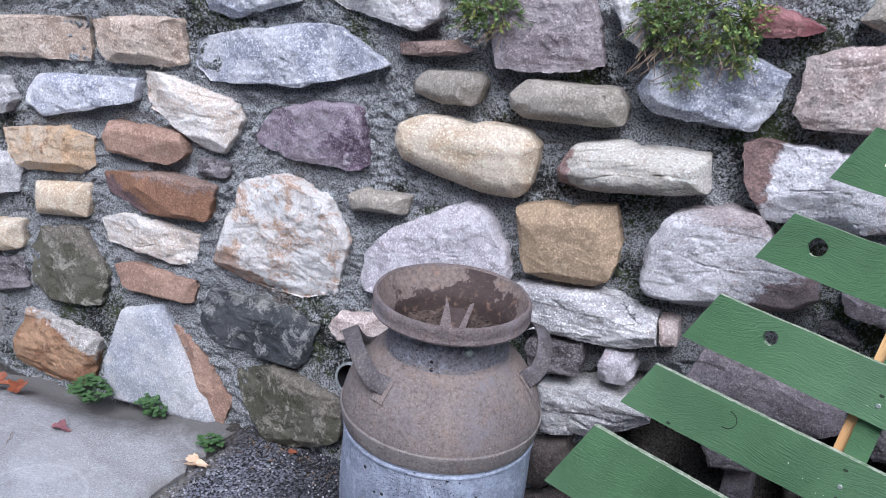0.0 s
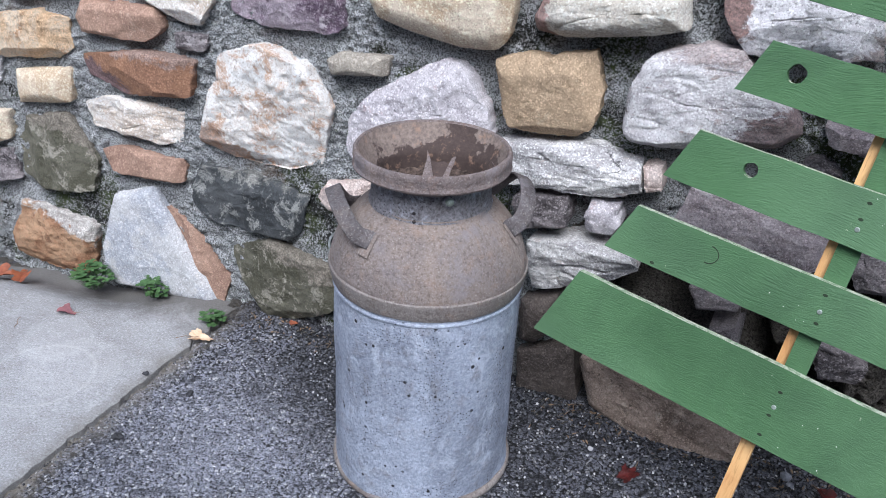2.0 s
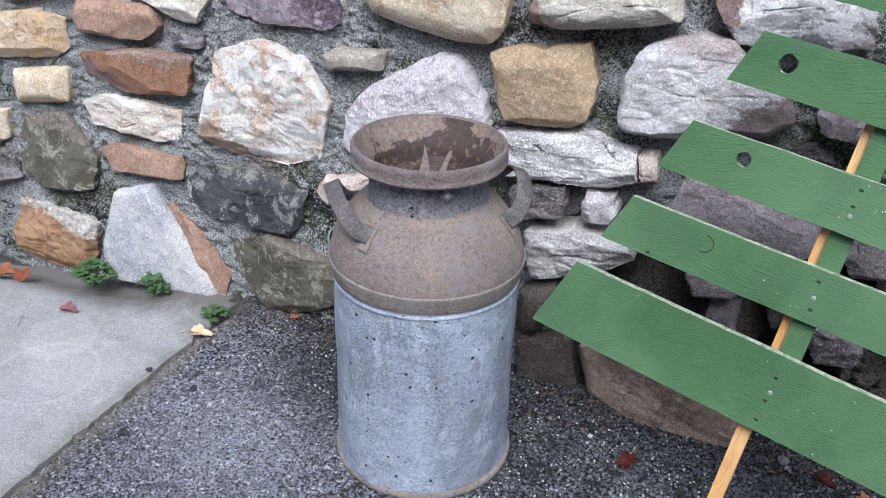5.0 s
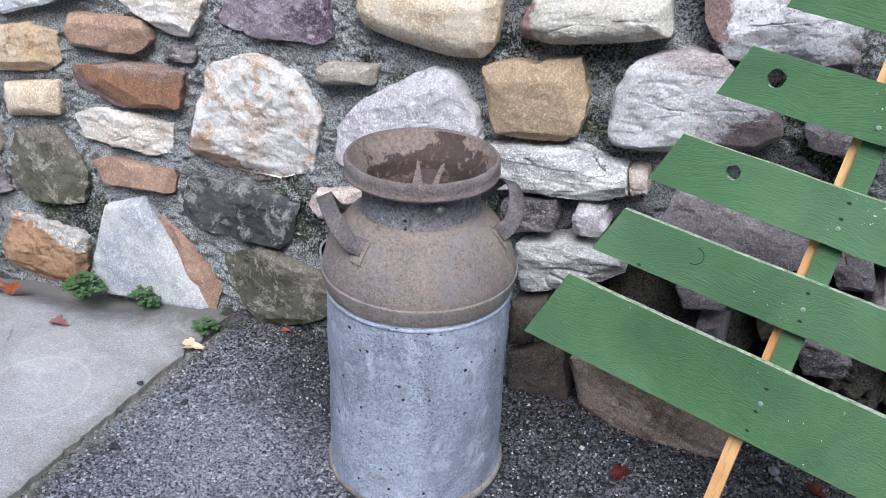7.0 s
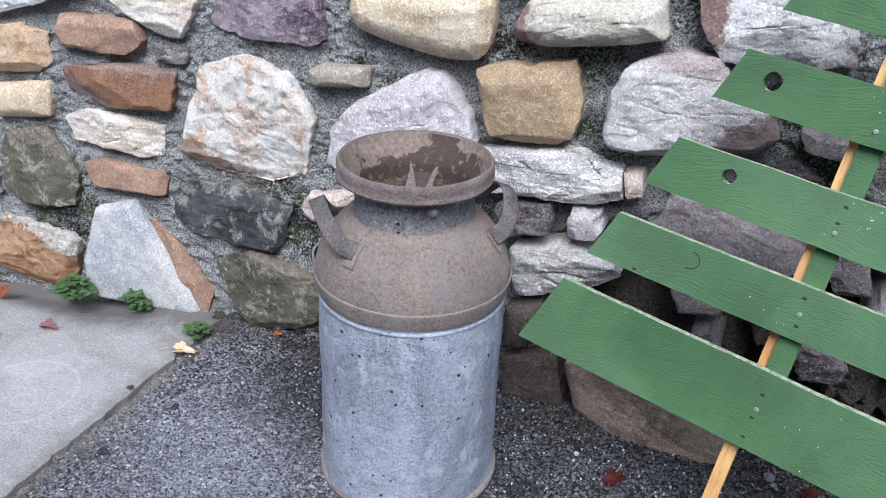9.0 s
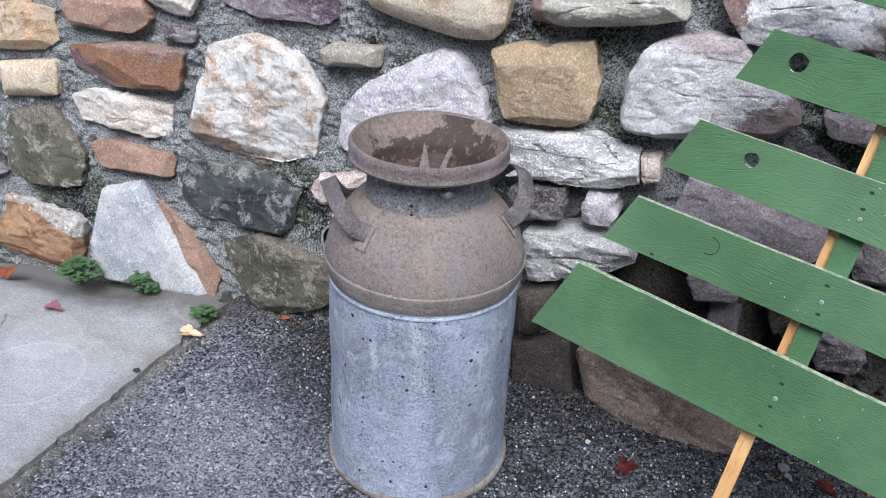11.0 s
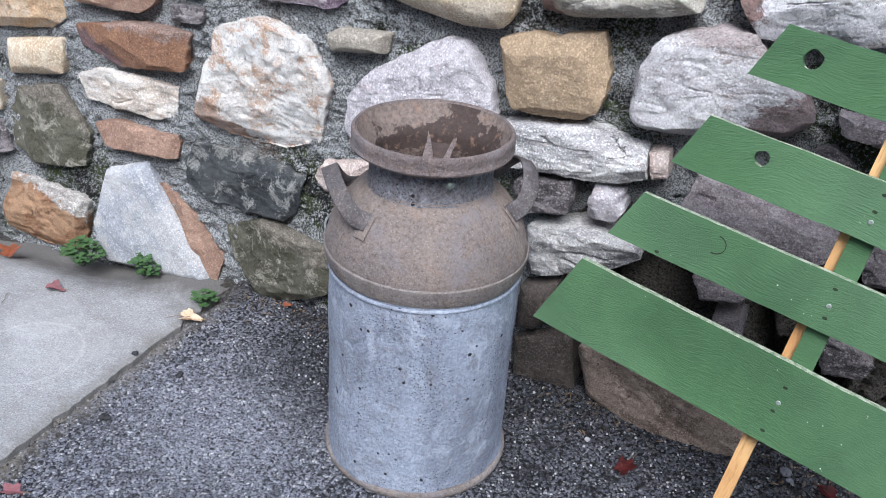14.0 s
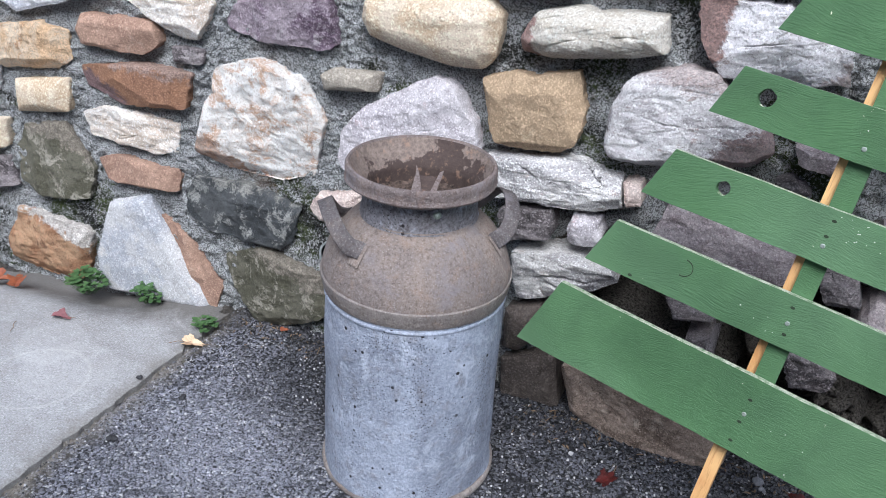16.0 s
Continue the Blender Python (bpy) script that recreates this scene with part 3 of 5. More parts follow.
def concrete_slab():
    xs = [EDGE - 0.0075 * k for k in range(110)] + [EDGE - 0.82 - 0.1 * 1.3**k for k in range(24)]
    ys = [-40, -20, -10, -6, -4, -3, -2.2, -1.7, -1.4, -1.2, -1.1] + [float(v) for v in np.arange(-1.0, 0.061, 0.0075)]
    me = sheet(xs[::-1], ys, slab_height)
    w = len(xs)
    bm = bmesh.new()
    bm.from_mesh(me)
    grid = list(bm.verts)
    rim = []
    for j in range(len(ys)):
        v = grid[j * w + w - 1]
        jag = 0.008 * fbm(0, v.co.y, 2, 9, 5) + 0.006 * fbm(0, v.co.y, 7, 40, 3)
        for i in range(5):
            grid[j * w + w - 1 - i].co.x += jag * (1 - i / 5)
        v.co.z -= 0.004
        low = bm.verts.new((v.co.x + 0.003, v.co.y, -0.10))
        rim.append((v, low))
    for (a, b), (c, d) in zip(rim, rim[1:]):
        bm.faces.new((a, b, d, c))
    bpy.data.meshes.remove(me)
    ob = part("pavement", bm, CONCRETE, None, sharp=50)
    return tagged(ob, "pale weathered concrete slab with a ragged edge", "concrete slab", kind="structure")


concrete_slab()

# ---- unseen plain wall, added to close the place behind the camera and block low sky ----
bm = bmesh.new()
bmesh.ops.create_cube(bm, size=1.0)
bmesh.ops.scale(bm, vec=(14, 0.3, 3.4), verts=bm.verts)
front = part("wall_behind", bm, plain_mat("grey_render", (132, 130, 126), (112, 110, 106), 8, 0.9), smooth=False)
tagged(front, "plain grey rendered wall, unseen, added to block low sky light", "wall", kind="structure")
front.matrix_basis = pose(0, -4.6, 1.7)

# ---- wall ----


def mortar_y(x, z):
    y = 0.017 + 0.022 * step01(-0.35, 0.05, x) + 0.010 * fbm(x, 0, z, 9, 4) + 0.009 * fbm(x, 3, z, 48, 4)
    y += 0.0095 * (noise.voronoi((x * 130, 1, z * 130))[0][0] - 0.4)
    gap = step01(0.10, 0.32, x) * step01(0.46, 0.34, z)
    if gap > 0:
        y += gap * 0.17 * step01(-0.4, 0.1, fbm(x, 9, z, 7, 3) + 0.1)
        y += gap * (0.035 * (noise.voronoi((x * 22, 2, z * 28))[0][0] - 0.4) + 0.012 * fbm(x, 6, z, 40, 3))
    return y


def wall_core():
    xs = [float(v) for v in np.arange(-1.80, -1.46, 0.01)] + [float(v) for v in np.arange(-1.46, 0.90, 0.0036)] + [float(v) for v in np.arange(0.90, 1.301, 0.01)]
    zs = [float(v) for v in np.arange(-0.14, 1.231, 0.0036)]
    w, h = len(xs), len(zs)
    verts = [(x, mortar_y(x, z), z) for z in zs for x in xs]
    faces = [(j * w + i, j * w + i + 1, (j + 1) * w + i + 1, (j + 1) * w + i) for j in range(h - 1) for i in range(w - 1)]
    ring = [i for i in range(w)] + [j * w + w - 1 for j in range(1, h)] + [(h - 1) * w + i for i in range(w - 2, -1, -1)] + [j * w for j in range(h - 2, 0, -1)]
    base = len(verts)
    verts += [(verts[k][0], 0.40, verts[k][2]) for k in ring]
    n = len(ring)
    faces += [(ring[k], base + k, base + (k + 1) % n, ring[(k + 1) % n]) for k in range(n)]
    faces.append(tuple(base + k for k in range(n)))
    me = bpy.data.meshes.new("wall")
    me.from_pydata(verts, [], faces)
    me.polygons.foreach_set("use_smooth", [True] * len(faces))
    me.materials.append(MORTAR)
    me.materials.append(SOIL)
    earth = [0] * len(faces)
    for j in range(h - 1):
        for i in range(w - 1):
            x, z = xs[i], zs[j]
            earth[j * (w - 1) + i] = 1 if step01(0.06, 0.30, x) * step01(0.48, 0.36, z) + 0.35 * fbm(x, 4, z, 8, 4) > 0.55 else 0
    me.polygons.foreach_set("material_index", earth)
    me.update()
    return tagged(new("wall_stone", me), "rubble stone wall in rough grey mossy mortar", "stone wall", kind="structure")


wall = wall_core()
count = [0]


def resample(pts, n):
    seg = [(b - a).length for a, b in zip(pts, pts[1:] + pts[:1])]
    total, out, i, run = sum(seg), [], 0, 0.0
    for k in range(n):
        want = total * k / n
        while run + seg[i] < want:
            run += seg[i]
            i += 1
        out.append(pts[i].lerp(pts[(i + 1) % len(pts)], (want - run) / max(seg[i], 1e-9)))
    return out


ROUND = {"umber": 0.5, "olive": 0.8, "buff": 1.0, "creampink": 0.8, "lightblue": 0.45, "redend": 0.5, "earth": 0.6}
LAYERED = {"greywhite": 0.8, "cream": 0.5, "creampink": 0.5, "mauve": 0.3, "pink": 0.35, "redend": 0.4, "redwhite": 0.5, "grey": 0.5, "lilac": 0.25}
ROUGH = {"quartz": 1.25, "tan": 0.6, "redbrown": 0.5, "pinktan": 0.5, "olive": 0.5, "lightblue": 0.6, "buff": 0.6, "earth": 1.5, "grey": 1.4, "rust": 1.4}


def oblong(w, h, tilt):
    """Sides of a plain block with broken corners."""
    out = [(tilt, w / 2), (tilt + 90, h / 2), (tilt + 180, w / 2), (tilt + 270, h / 2)]
    reach = math.atan2(h, w)
    for turn in (reach, math.pi - reach, math.pi + reach, -reach):
        out.append((tilt + math.degrees(turn), math.hypot(w, h) * 0.43))
    return tuple(out)


def stone(kind, x, z, sides, notches=(), proud=None):
    """One stone of the wall: its middle, the directions (degrees) and distances of its broken sides, and notches (degrees, width, depth) in its outline."""
    count[0] += 1
    rng = random.Random(count[0])
    seed = count[0] * 3.7
    soft = ROUND.get(kind, 0.0)
    rough = ROUGH.get(kind, 1.0)
    sharpness = 75 - 48 * soft
    loop = []
    for k in range(360):
        a = 2 * math.pi * k / 360
        r = sum(max(0.0, math.cos(a - radians(d)) / o) ** sharpness for d, o in sides) ** (-1 / sharpness)
        for d, wide, deep in notches:
            off = (math.degrees(a) - d + 180) % 360 - 180
            r *= 1 - deep * math.exp(-((off / wide) ** 2))
        p = Vector((math.cos(a), math.sin(a))) * r
        r += (0.0048 - 0.002 * soft) * fbm(p.x, seed, p.y, 22, 3) + (0.0030 - 0.002 * soft) * fbm(p.x, seed + 5, p.y, 90, 4)
        loop.append(Vector((math.cos(a), math.sin(a))) * r)
    around = sum((b - a).length for a, b in zip(loop, loop[1:] + loop[:1]))
    size = around / 4
    n = int(min(210, max(44, around / 0.0036)))
    rim = resample(loop, n)
    rings = int(min(34, max(8, size / 0.0052)))
    proud = proud or (0.020 + 0.09 * size if soft > 0.6 else 0.016 + 0.06 * size) * rng.uniform(0.8, 1.25)
    proud += 0.008 * step01(-0.35, 0.05, x)
    back = 0.17 if x > 0.05 and z < 0.56 else 0.06
    edges = []
    for d, o in sides:
        if soft > 0.3:
            wide = min(0.75 * o, 0.012 + 0.035 * soft)
        else:
            wide = min(0.5 * o, rng.choice((rng.uniform(0.003, 0.009), rng.uniform(0.006, 0.014), rng.uniform(0.016, 0.04))))
        edges.append((math.cos(radians(d)), math.sin(radians(d)), o, wide, min(proud * 0.75, wide * rng.uniform(0.55, 1.1))))
    planes = []
    if soft < 0.6:
        for _ in range(4):
            t = rng.uniform(0, 2 * math.pi)
            planes.append((math.cos(t), math.sin(t), rng.uniform(0.02, 0.5) * size, rng.uniform(0.10, 0.42) * (1 - soft)))
    tx, tz = rng.uniform(-0.07, 0.07), rng.uniform(-0.10, 0.05)
    lean = radians(rng.uniform(-4, 14))
    layered = LAYERED.get(kind, 0.0)

    def depth(p):
        y = 0.012 - proud + tx * p.x + tz * p.y
        cut = 0.0
        for nx, nz, o, wide, drop in edges:
            inset = 1 - max(0.0, o - p.x * nx - p.y * nz) / wide
            if inset > 0:
                cut = max(cut, drop * (inset * inset if soft > 0.3 else inset))
        for nx, nz, o, slope in planes:
            cut = max(cut, min((p.x * nx + p.y * nz - o) * slope, proud * 0.7))
        y += cut
        qx, qz = p.x + seed, p.y
        h = 3.2 * fbm(qx, seed, qz, 17, 5)
        chipped = math.floor(h) + step01(0.72, 1.0, h - math.floor(h))
        y -= rough * (0.0016 * (h if soft else 0.3 * h + 0.7 * chipped) + 0.0013 * fbm(qx, seed + 2, qz, 75, 4))
        if not soft or layered:
            cell = noise.voronoi((qx * 24, seed, qz * 30))[0]
            y += rough * 0.0035 * min(0.6, cell[1] - cell[0])
        if layered:
            across = -p.x * math.sin(lean) + p.y * math.cos(lean) + 0.006 * fbm(qx, seed + 7, qz, 12, 3)
            along = p.x * math.cos(lean) + p.y * math.sin(lean)
            bed = noise.noise((along * 9, seed, across * 60))
            y += layered * 0.0022 * (1 if bed > 0.12 else bed / 0.12 if bed > 0 else 0)
            split = abs(noise.noise((along * 5, seed + 9, across * 24)))
            y += layered * 0.007 * max(0.0, 1 - split / 0.05) * step01(0.0, 0.2, noise.noise((along * 9, seed + 4, across * 9)) - 0.05)
        return y

    verts = [(p.x * 0.95, back, p.y * 0.95) for p in rim]
    front = [depth(p) for p in rim]
    verts += [(p.x * 0.985, max(0.012, y + 0.006), p.y * 0.985) for p, y in zip(rim, front)]
    verts += [(p.x, min(y + 0.004, 0.011), p.y) for p, y in zip(rim, front)]
    for j in range(rings):
        k = 1 - (j / rings) ** 1.12
        k -= 0.006 if j == 0 else 0
        verts += [(q.x, depth(q), q.y) for q in (p * k for p in rim)]
    verts.append((0, depth(Vector((0, 0))), 0))
    rows = rings + 3
    faces = []
    for j in range(rows - 1):
        for k in range(n):
            i = (k + 1) % n
            faces.append((j * n + k, j * n + i, (j + 1) * n + i, (j + 1) * n + k))
    last, tip = (rows - 1) * n, rows * n
    faces += [(last + k, last + (k + 1) % n, tip) for k in range(n)]
    me = bpy.data.meshes.new("stone")
    me.from_pydata(verts, [], faces)
    me.polygons.foreach_set("use_smooth", [True] * len(faces))
    if soft < 0.6:
        me.set_sharp_from_angle(angle=radians(42))
    me.materials.append(STONE[kind])
    ob = new("stone", me)
    ob.parent = wall
    ob.matrix_basis = pose(x, 0, z)
    return ob


def build_stones():
    stone("sand", -1.298, 0.847, ((-85, 0.047), (-85, 0.049), (-2, 0.274), (96, 0.047), (169, 0.277)))
    stone("sand", -0.874, 0.892, ((-171, 0.124), (-134, 0.108), (-86, 0.054), (-74, 0.064), (4, 0.118), (94, 0.053), (101, 0.053)))
    stone("bluewhite", -0.597, 1.020, ((-156, 0.108), (-104, 0.065), (-71, 0.039), (-12, 0.118), (97, 0.034)))
    stone("bluewhite", -0.518, 0.910, ((-123, 0.158), (-84, 0.059), (-73, 0.064), (-69, 0.075), (63, 0.128), (91, 0.074), (102, 0.057), (108, 0.07), (171, 0.204)))
    stone("white", -0.280, 1.048, ((-114, 0.066), (-98, 0.042), (-59, 0.076), (4, 0.105), (95, 0.039), (147, 0.107)))
    stone("brown", -0.192, 0.970, ((-176, 0.065), (-83, 0.012), (-69, 0.023), (67, 0.035), (99, 0.013)))
    stone("olive", -0.149, 0.906, ((-175, 0.075), (-104, 0.039), (-87, 0.029), (-21, 0.061), (47, 0.062), (96, 0.029), (131, 0.049)))
    stone("mauve", 0.014, 1.046, ((-161, 0.096), (-86, 0.089), (-75, 0.092), (-71, 0.096), (16, 0.094), (96, 0.088), (179, 0.102)), notches=((-120, 6, 0.06),))
    stone("olive", 0.078, 0.913, ((-166, 0.107), (-118, 0.069), (-87, 0.034), (-76, 0.045), (0, 0.104), (49, 0.082), (93, 0.034), (132, 0.075)))
    stone("white", 0.176, 1.085, ((-146, 0.037), (-122, 0.048), (-37, 0.049), (1, 0.035), (96, 0.048), (150, 0.047)))
    stone("bluewhite", 0.311, 0.974, ((-162, 0.12), (-123, 0.093), (-92, 0.055), (-37, 0.093), (-9, 0.104), (68, 0.079), (89, 0.061), (108, 0.062), (155, 0.102)))
    stone("red", 0.390, 1.088, ((-165, 0.045), (-81, 0.02), (-66, 0.029), (69, 0.025), (91, 0.022), (122, 0.037)))
    stone("pink", 0.517, 1.003, ((-139, 0.089), (-84, 0.06), (-74, 0.067), (21, 0.072), (101, 0.067), (115, 0.068), (177, 0.078)))
    stone("olive", 0.542, 1.120, ((-104, 0.026), (-71, 0.025), (31, 0.032), (110, 0.024), (151, 0.033)))
    stone("greywhite", -1.352, 0.700, ((-83, 0.043), (-48, 0.062), (24, 0.081), (100, 0.044), (171, 0.075)))
    stone("bluewhite", -1.072, 0.748, ((-155, 0.166), (-105, 0.092), (-74, 0.041), (-3, 0.185), (95, 0.043), (99, 0.043), (133, 0.102)))
    stone("cream", -0.736, 0.761, ((-176, 0.127), (-112, 0.058), (-87, 0.083), (-28, 0.114), (23, 0.121), (80, 0.055), (89, 0.066)))
    stone("purple", -0.429, 0.765, ((-153, 0.146), (-99, 0.069), (-88, 0.06), (-56, 0.103), (13, 0.115), (95, 0.068), (108, 0.065), (144, 0.106)))
    stone("buff", -0.099, 0.790, ((-152, 0.141), (-102, 0.068), (-99, 0.064), (-86, 0.073), (-41, 0.124), (-1, 0.136), (50, 0.119), (92, 0.062), (117, 0.097), (169, 0.153)), notches=((95, 13, 0.16), (196, 8, 0.08)))
    stone("creampink", 0.203, 0.819, ((-160, 0.133), (-97, 0.063), (-81, 0.041), (-73, 0.05), (11, 0.135), (92, 0.044), (106, 0.054), (151, 0.104)), notches=((80, 10, 0.10),))
    stone("redwhite", 0.505, 0.848, ((-163, 0.113), (-144, 0.101), (-85, 0.064), (14, 0.114), (91, 0.061), (109, 0.091)))
    stone("orange", -1.165, 0.598, ((-163, 0.135), (-130, 0.113), (-83, 0.056), (-57, 0.087), (-4, 0.136), (82, 0.072), (101, 0.055)), notches=((75, 10, 0.10),))
    stone("pinktan", -0.873, 0.669, ((-154, 0.113), (-90, 0.038), (-58, 0.07), (20, 0.112), (92, 0.037), (146, 0.097)))
    stone("greywhite", -1.372, 0.496, ((-76, 0.051), (-15, 0.091), (30, 0.104), (102, 0.054), (171, 0.086)))
    stone("buff", -1.141, 0.478, ((-80, 0.042), (-14, 0.089), (10, 0.101), (100, 0.042), (180, 0.092)))
    stone("redbrown", -0.833, 0.557, ((-168, 0.166), (-105, 0.071), (-83, 0.051), (-13, 0.144), (89, 0.054), (101, 0.05)))
    stone("grey", -0.685, 0.646, ((-167, 0.042), (-90, 0.017), (-7, 0.04), (93, 0.016)))
    stone("cream", -0.867, 0.439, ((-164, 0.135), (-92, 0.044), (-76, 0.063), (-7, 0.133), (87, 0.045), (89, 0.044), (110, 0.07)), notches=((-98, 12, 0.16), (105, 9, 0.10)))
    stone("pinktan", -0.857, 0.332, ((-161, 0.108), (-88, 0.032), (-12, 0.11), (90, 0.032), (109, 0.054)))
    stone("buff", -1.386, 0.330, ((-80, 0.047), (-72, 0.045), (-7, 0.102), (101, 0.043), (171, 0.098)))
    stone("grey", -1.400, 0.216, ((-73, 0.044), (4, 0.115), (104, 0.046), (171, 0.103)))
    stone("mossy", -1.141, 0.301, ((-112, 0.119), (-80, 0.093), (-16, 0.129), (36, 0.116), (103, 0.105), (143, 0.109), (176, 0.123)), notches=((112, 9, 0.10),))
    stone("quartz", -0.502, 0.523, ((-103, 0.143), (-90, 0.124), (-68, 0.138), (-15, 0.152), (31, 0.158), (80, 0.146), (111, 0.139), (159, 0.134)), notches=((58, 9, 0.09), (150, 10, 0.05)))
    stone("olive", -0.280, 0.656, ((-159, 0.065), (-84, 0.02), (-14, 0.062), (92, 0.021), (119, 0.035)))
    stone("lilac", -0.150, 0.572, ((-144, 0.186), (-93, 0.115), (-67, 0.075), (13, 0.159), (38, 0.147), (76, 0.138), (121, 0.08), (139, 0.097), (173, 0.152)))
    stone("tan", 0.113, 0.664, ((-165, 0.091), (-87, 0.075), (-57, 0.088), (-9, 0.096), (21, 0.098), (99, 0.07), (113, 0.086)), notches=((98, 14, 0.08),))
    stone("redend", 0.383, 0.689, ((-143, 0.145), (-90, 0.088), (-81, 0.078), (-49, 0.127), (13, 0.15), (48, 0.103), (83, 0.101), (109, 0.1), (156, 0.119), (178, 0.13)), notches=((38, 16, 0.10),))
    stone("greywhite", 0.156, 0.529, ((-173, 0.137), (-86, 0.044), (-66, 0.075), (10, 0.145), (80, 0.059), (99, 0.049)))
    stone("pink", 0.319, 0.539, ((-166, 0.015), (-73, 0.023), (10, 0.016), (96, 0.023)))
    stone("dark", -0.568, 0.295, ((-129, 0.123), (-92, 0.072), (-51, 0.12), (-12, 0.145), (77, 0.082), (94, 0.076), (151, 0.137), (179, 0.153)))
    stone("rust", -1.201, 0.049, ((-173, 0.174), (-96, 0.095), (-61, 0.116), (-14, 0.138), (50, 0.164), (88, 0.095), (147, 0.123)))
    stone("lightblue", -0.872, 0.099, ((-134, 0.17), (-88, 0.12), (-86, 0.122), (30, 0.116), (109, 0.158), (159, 0.134), (179, 0.145)))
    stone("pinktan", -0.729, 0.105, ((-172, 0.066), (-149, 0.045), (-97, 0.103), (-19, 0.095), (36, 0.047), (62, 0.073)), proud=0.012)
    stone("mossy", -0.479, 0.114, ((-167, 0.134), (-139, 0.122), (-74, 0.101), (-60, 0.101), (-1, 0.147), (81, 0.093), (114, 0.11)))
    stone("pink", -0.300, 0.366, ((-129, 0.068), (-79, 0.038), (4, 0.07), (101, 0.038), (145, 0.06)))
    stone("grey", 0.120, 0.434, ((-163, 0.05), (-72, 0.033), (3, 0.053), (100, 0.032), (106, 0.036)))
    stone("lilac", 0.239, 0.445, ((-143, 0.041), (-86, 0.033), (-29, 0.035), (10, 0.033), (92, 0.034), (168, 0.031)))
    stone("greywhite", 0.193, 0.333, ((-172, 0.091), (-72, 0.05), (-55, 0.055), (20, 0.126), (88, 0.053), (101, 0.052)))
    stone("umber", 0.134, 0.189, ((-180, 0.04), (-88, 0.062), (-42, 0.039), (12, 0.048), (110, 0.048)))
    stone("mauve", 0.493, 0.473, ((-155, 0.115), (-98, 0.048), (-74, 0.077), (4, 0.138), (72, 0.049), (82, 0.052), (162, 0.122)))
    stone("grey", 0.460, 0.325, ((-147, 0.029), (-82, 0.016), (-26, 0.045), (80, 0.013), (84, 0.015)))
    stone("grey", 0.496, 0.264, ((-130, 0.02), (-82, 0.021), (15, 0.021), (115, 0.018)))
    stone("earth", 0.406, 0.070, ((-161, 0.155), (-121, 0.117), (-95, 0.097), (-85, 0.104), (-61, 0.149), (-3, 0.185), (48, 0.118), (88, 0.099), (142, 0.172)))
    stone("umber", 0.163, 0.044, ((-174, 0.065), (-84, 0.08), (-21, 0.073), (9, 0.065), (109, 0.075)), proud=0.006)
    stone("grey", 0.690, 0.255, ((-164, 0.036), (-82, 0.035), (-21, 0.046), (62, 0.031), (101, 0.041)))
    stone("mauve", 0.626, 0.667, ((-161, 0.045), (-96, 0.018), (-82, 0.023), (16, 0.044), (91, 0.017)))
    stone("grey", 0.586, 0.613, ((-106, 0.008), (-77, 0.015), (53, 0.011), (114, 0.014)))
    stone("grey", 0.705, 0.443, ((-156, 0.032), (-83, 0.035), (16, 0.029), (119, 0.033)))
    # round the seen part, to the wall's ends and top
    stone("grey", -1.56, 0.62, oblong(0.20, 0.12, 6))
    stone("sand", -1.60, 0.44, oblong(0.24, 0.11, 8))
    stone("mossy", -1.58, 0.10, oblong(0.26, 0.20, 5))
    stone("bluewhite", -1.62, 0.86, oblong(0.22, 0.13, 8))
    stone("pink", -1.62, 1.04, oblong(0.26, 0.13, 5))
    stone("tan", -1.27, 1.02, oblong(0.30, 0.12, 7))
    stone("mauve", -0.90, 1.05, oblong(0.32, 0.11, 6))
    stone("greywhite", 0.82, 0.98, oblong(0.26, 0.14, 5))
    stone("mauve", 0.86, 0.76, oblong(0.30, 0.13, 3))
    stone("grey", 0.80, 0.53, oblong(0.15, 0.10, 4))
    stone("mauve", 0.84, 0.36, oblong(0.20, 0.12, -4))
    stone("pink", 1.10, 0.62, oblong(0.24, 0.16, 3))
    stone("brown", 1.08, 0.36, oblong(0.26, 0.18, 4))
    stone("earth", 1.08, 0.10, oblong(0.30, 0.20, 2))
    stone("white", 1.12, 0.90, oblong(0.22, 0.16, 4))


# ---- milk can ----


def dented(bm, amount, seed):
    for v in bm.verts:
        r = math.hypot(v.co.x, v.co.y)
        if r > 0.02:
            k = 1 + amount * fbm(v.co.x, v.co.y, v.co.z * 0.8 + seed, 9, 3) / r
            v.co.x *= k
            v.co.y *= k
    return bm


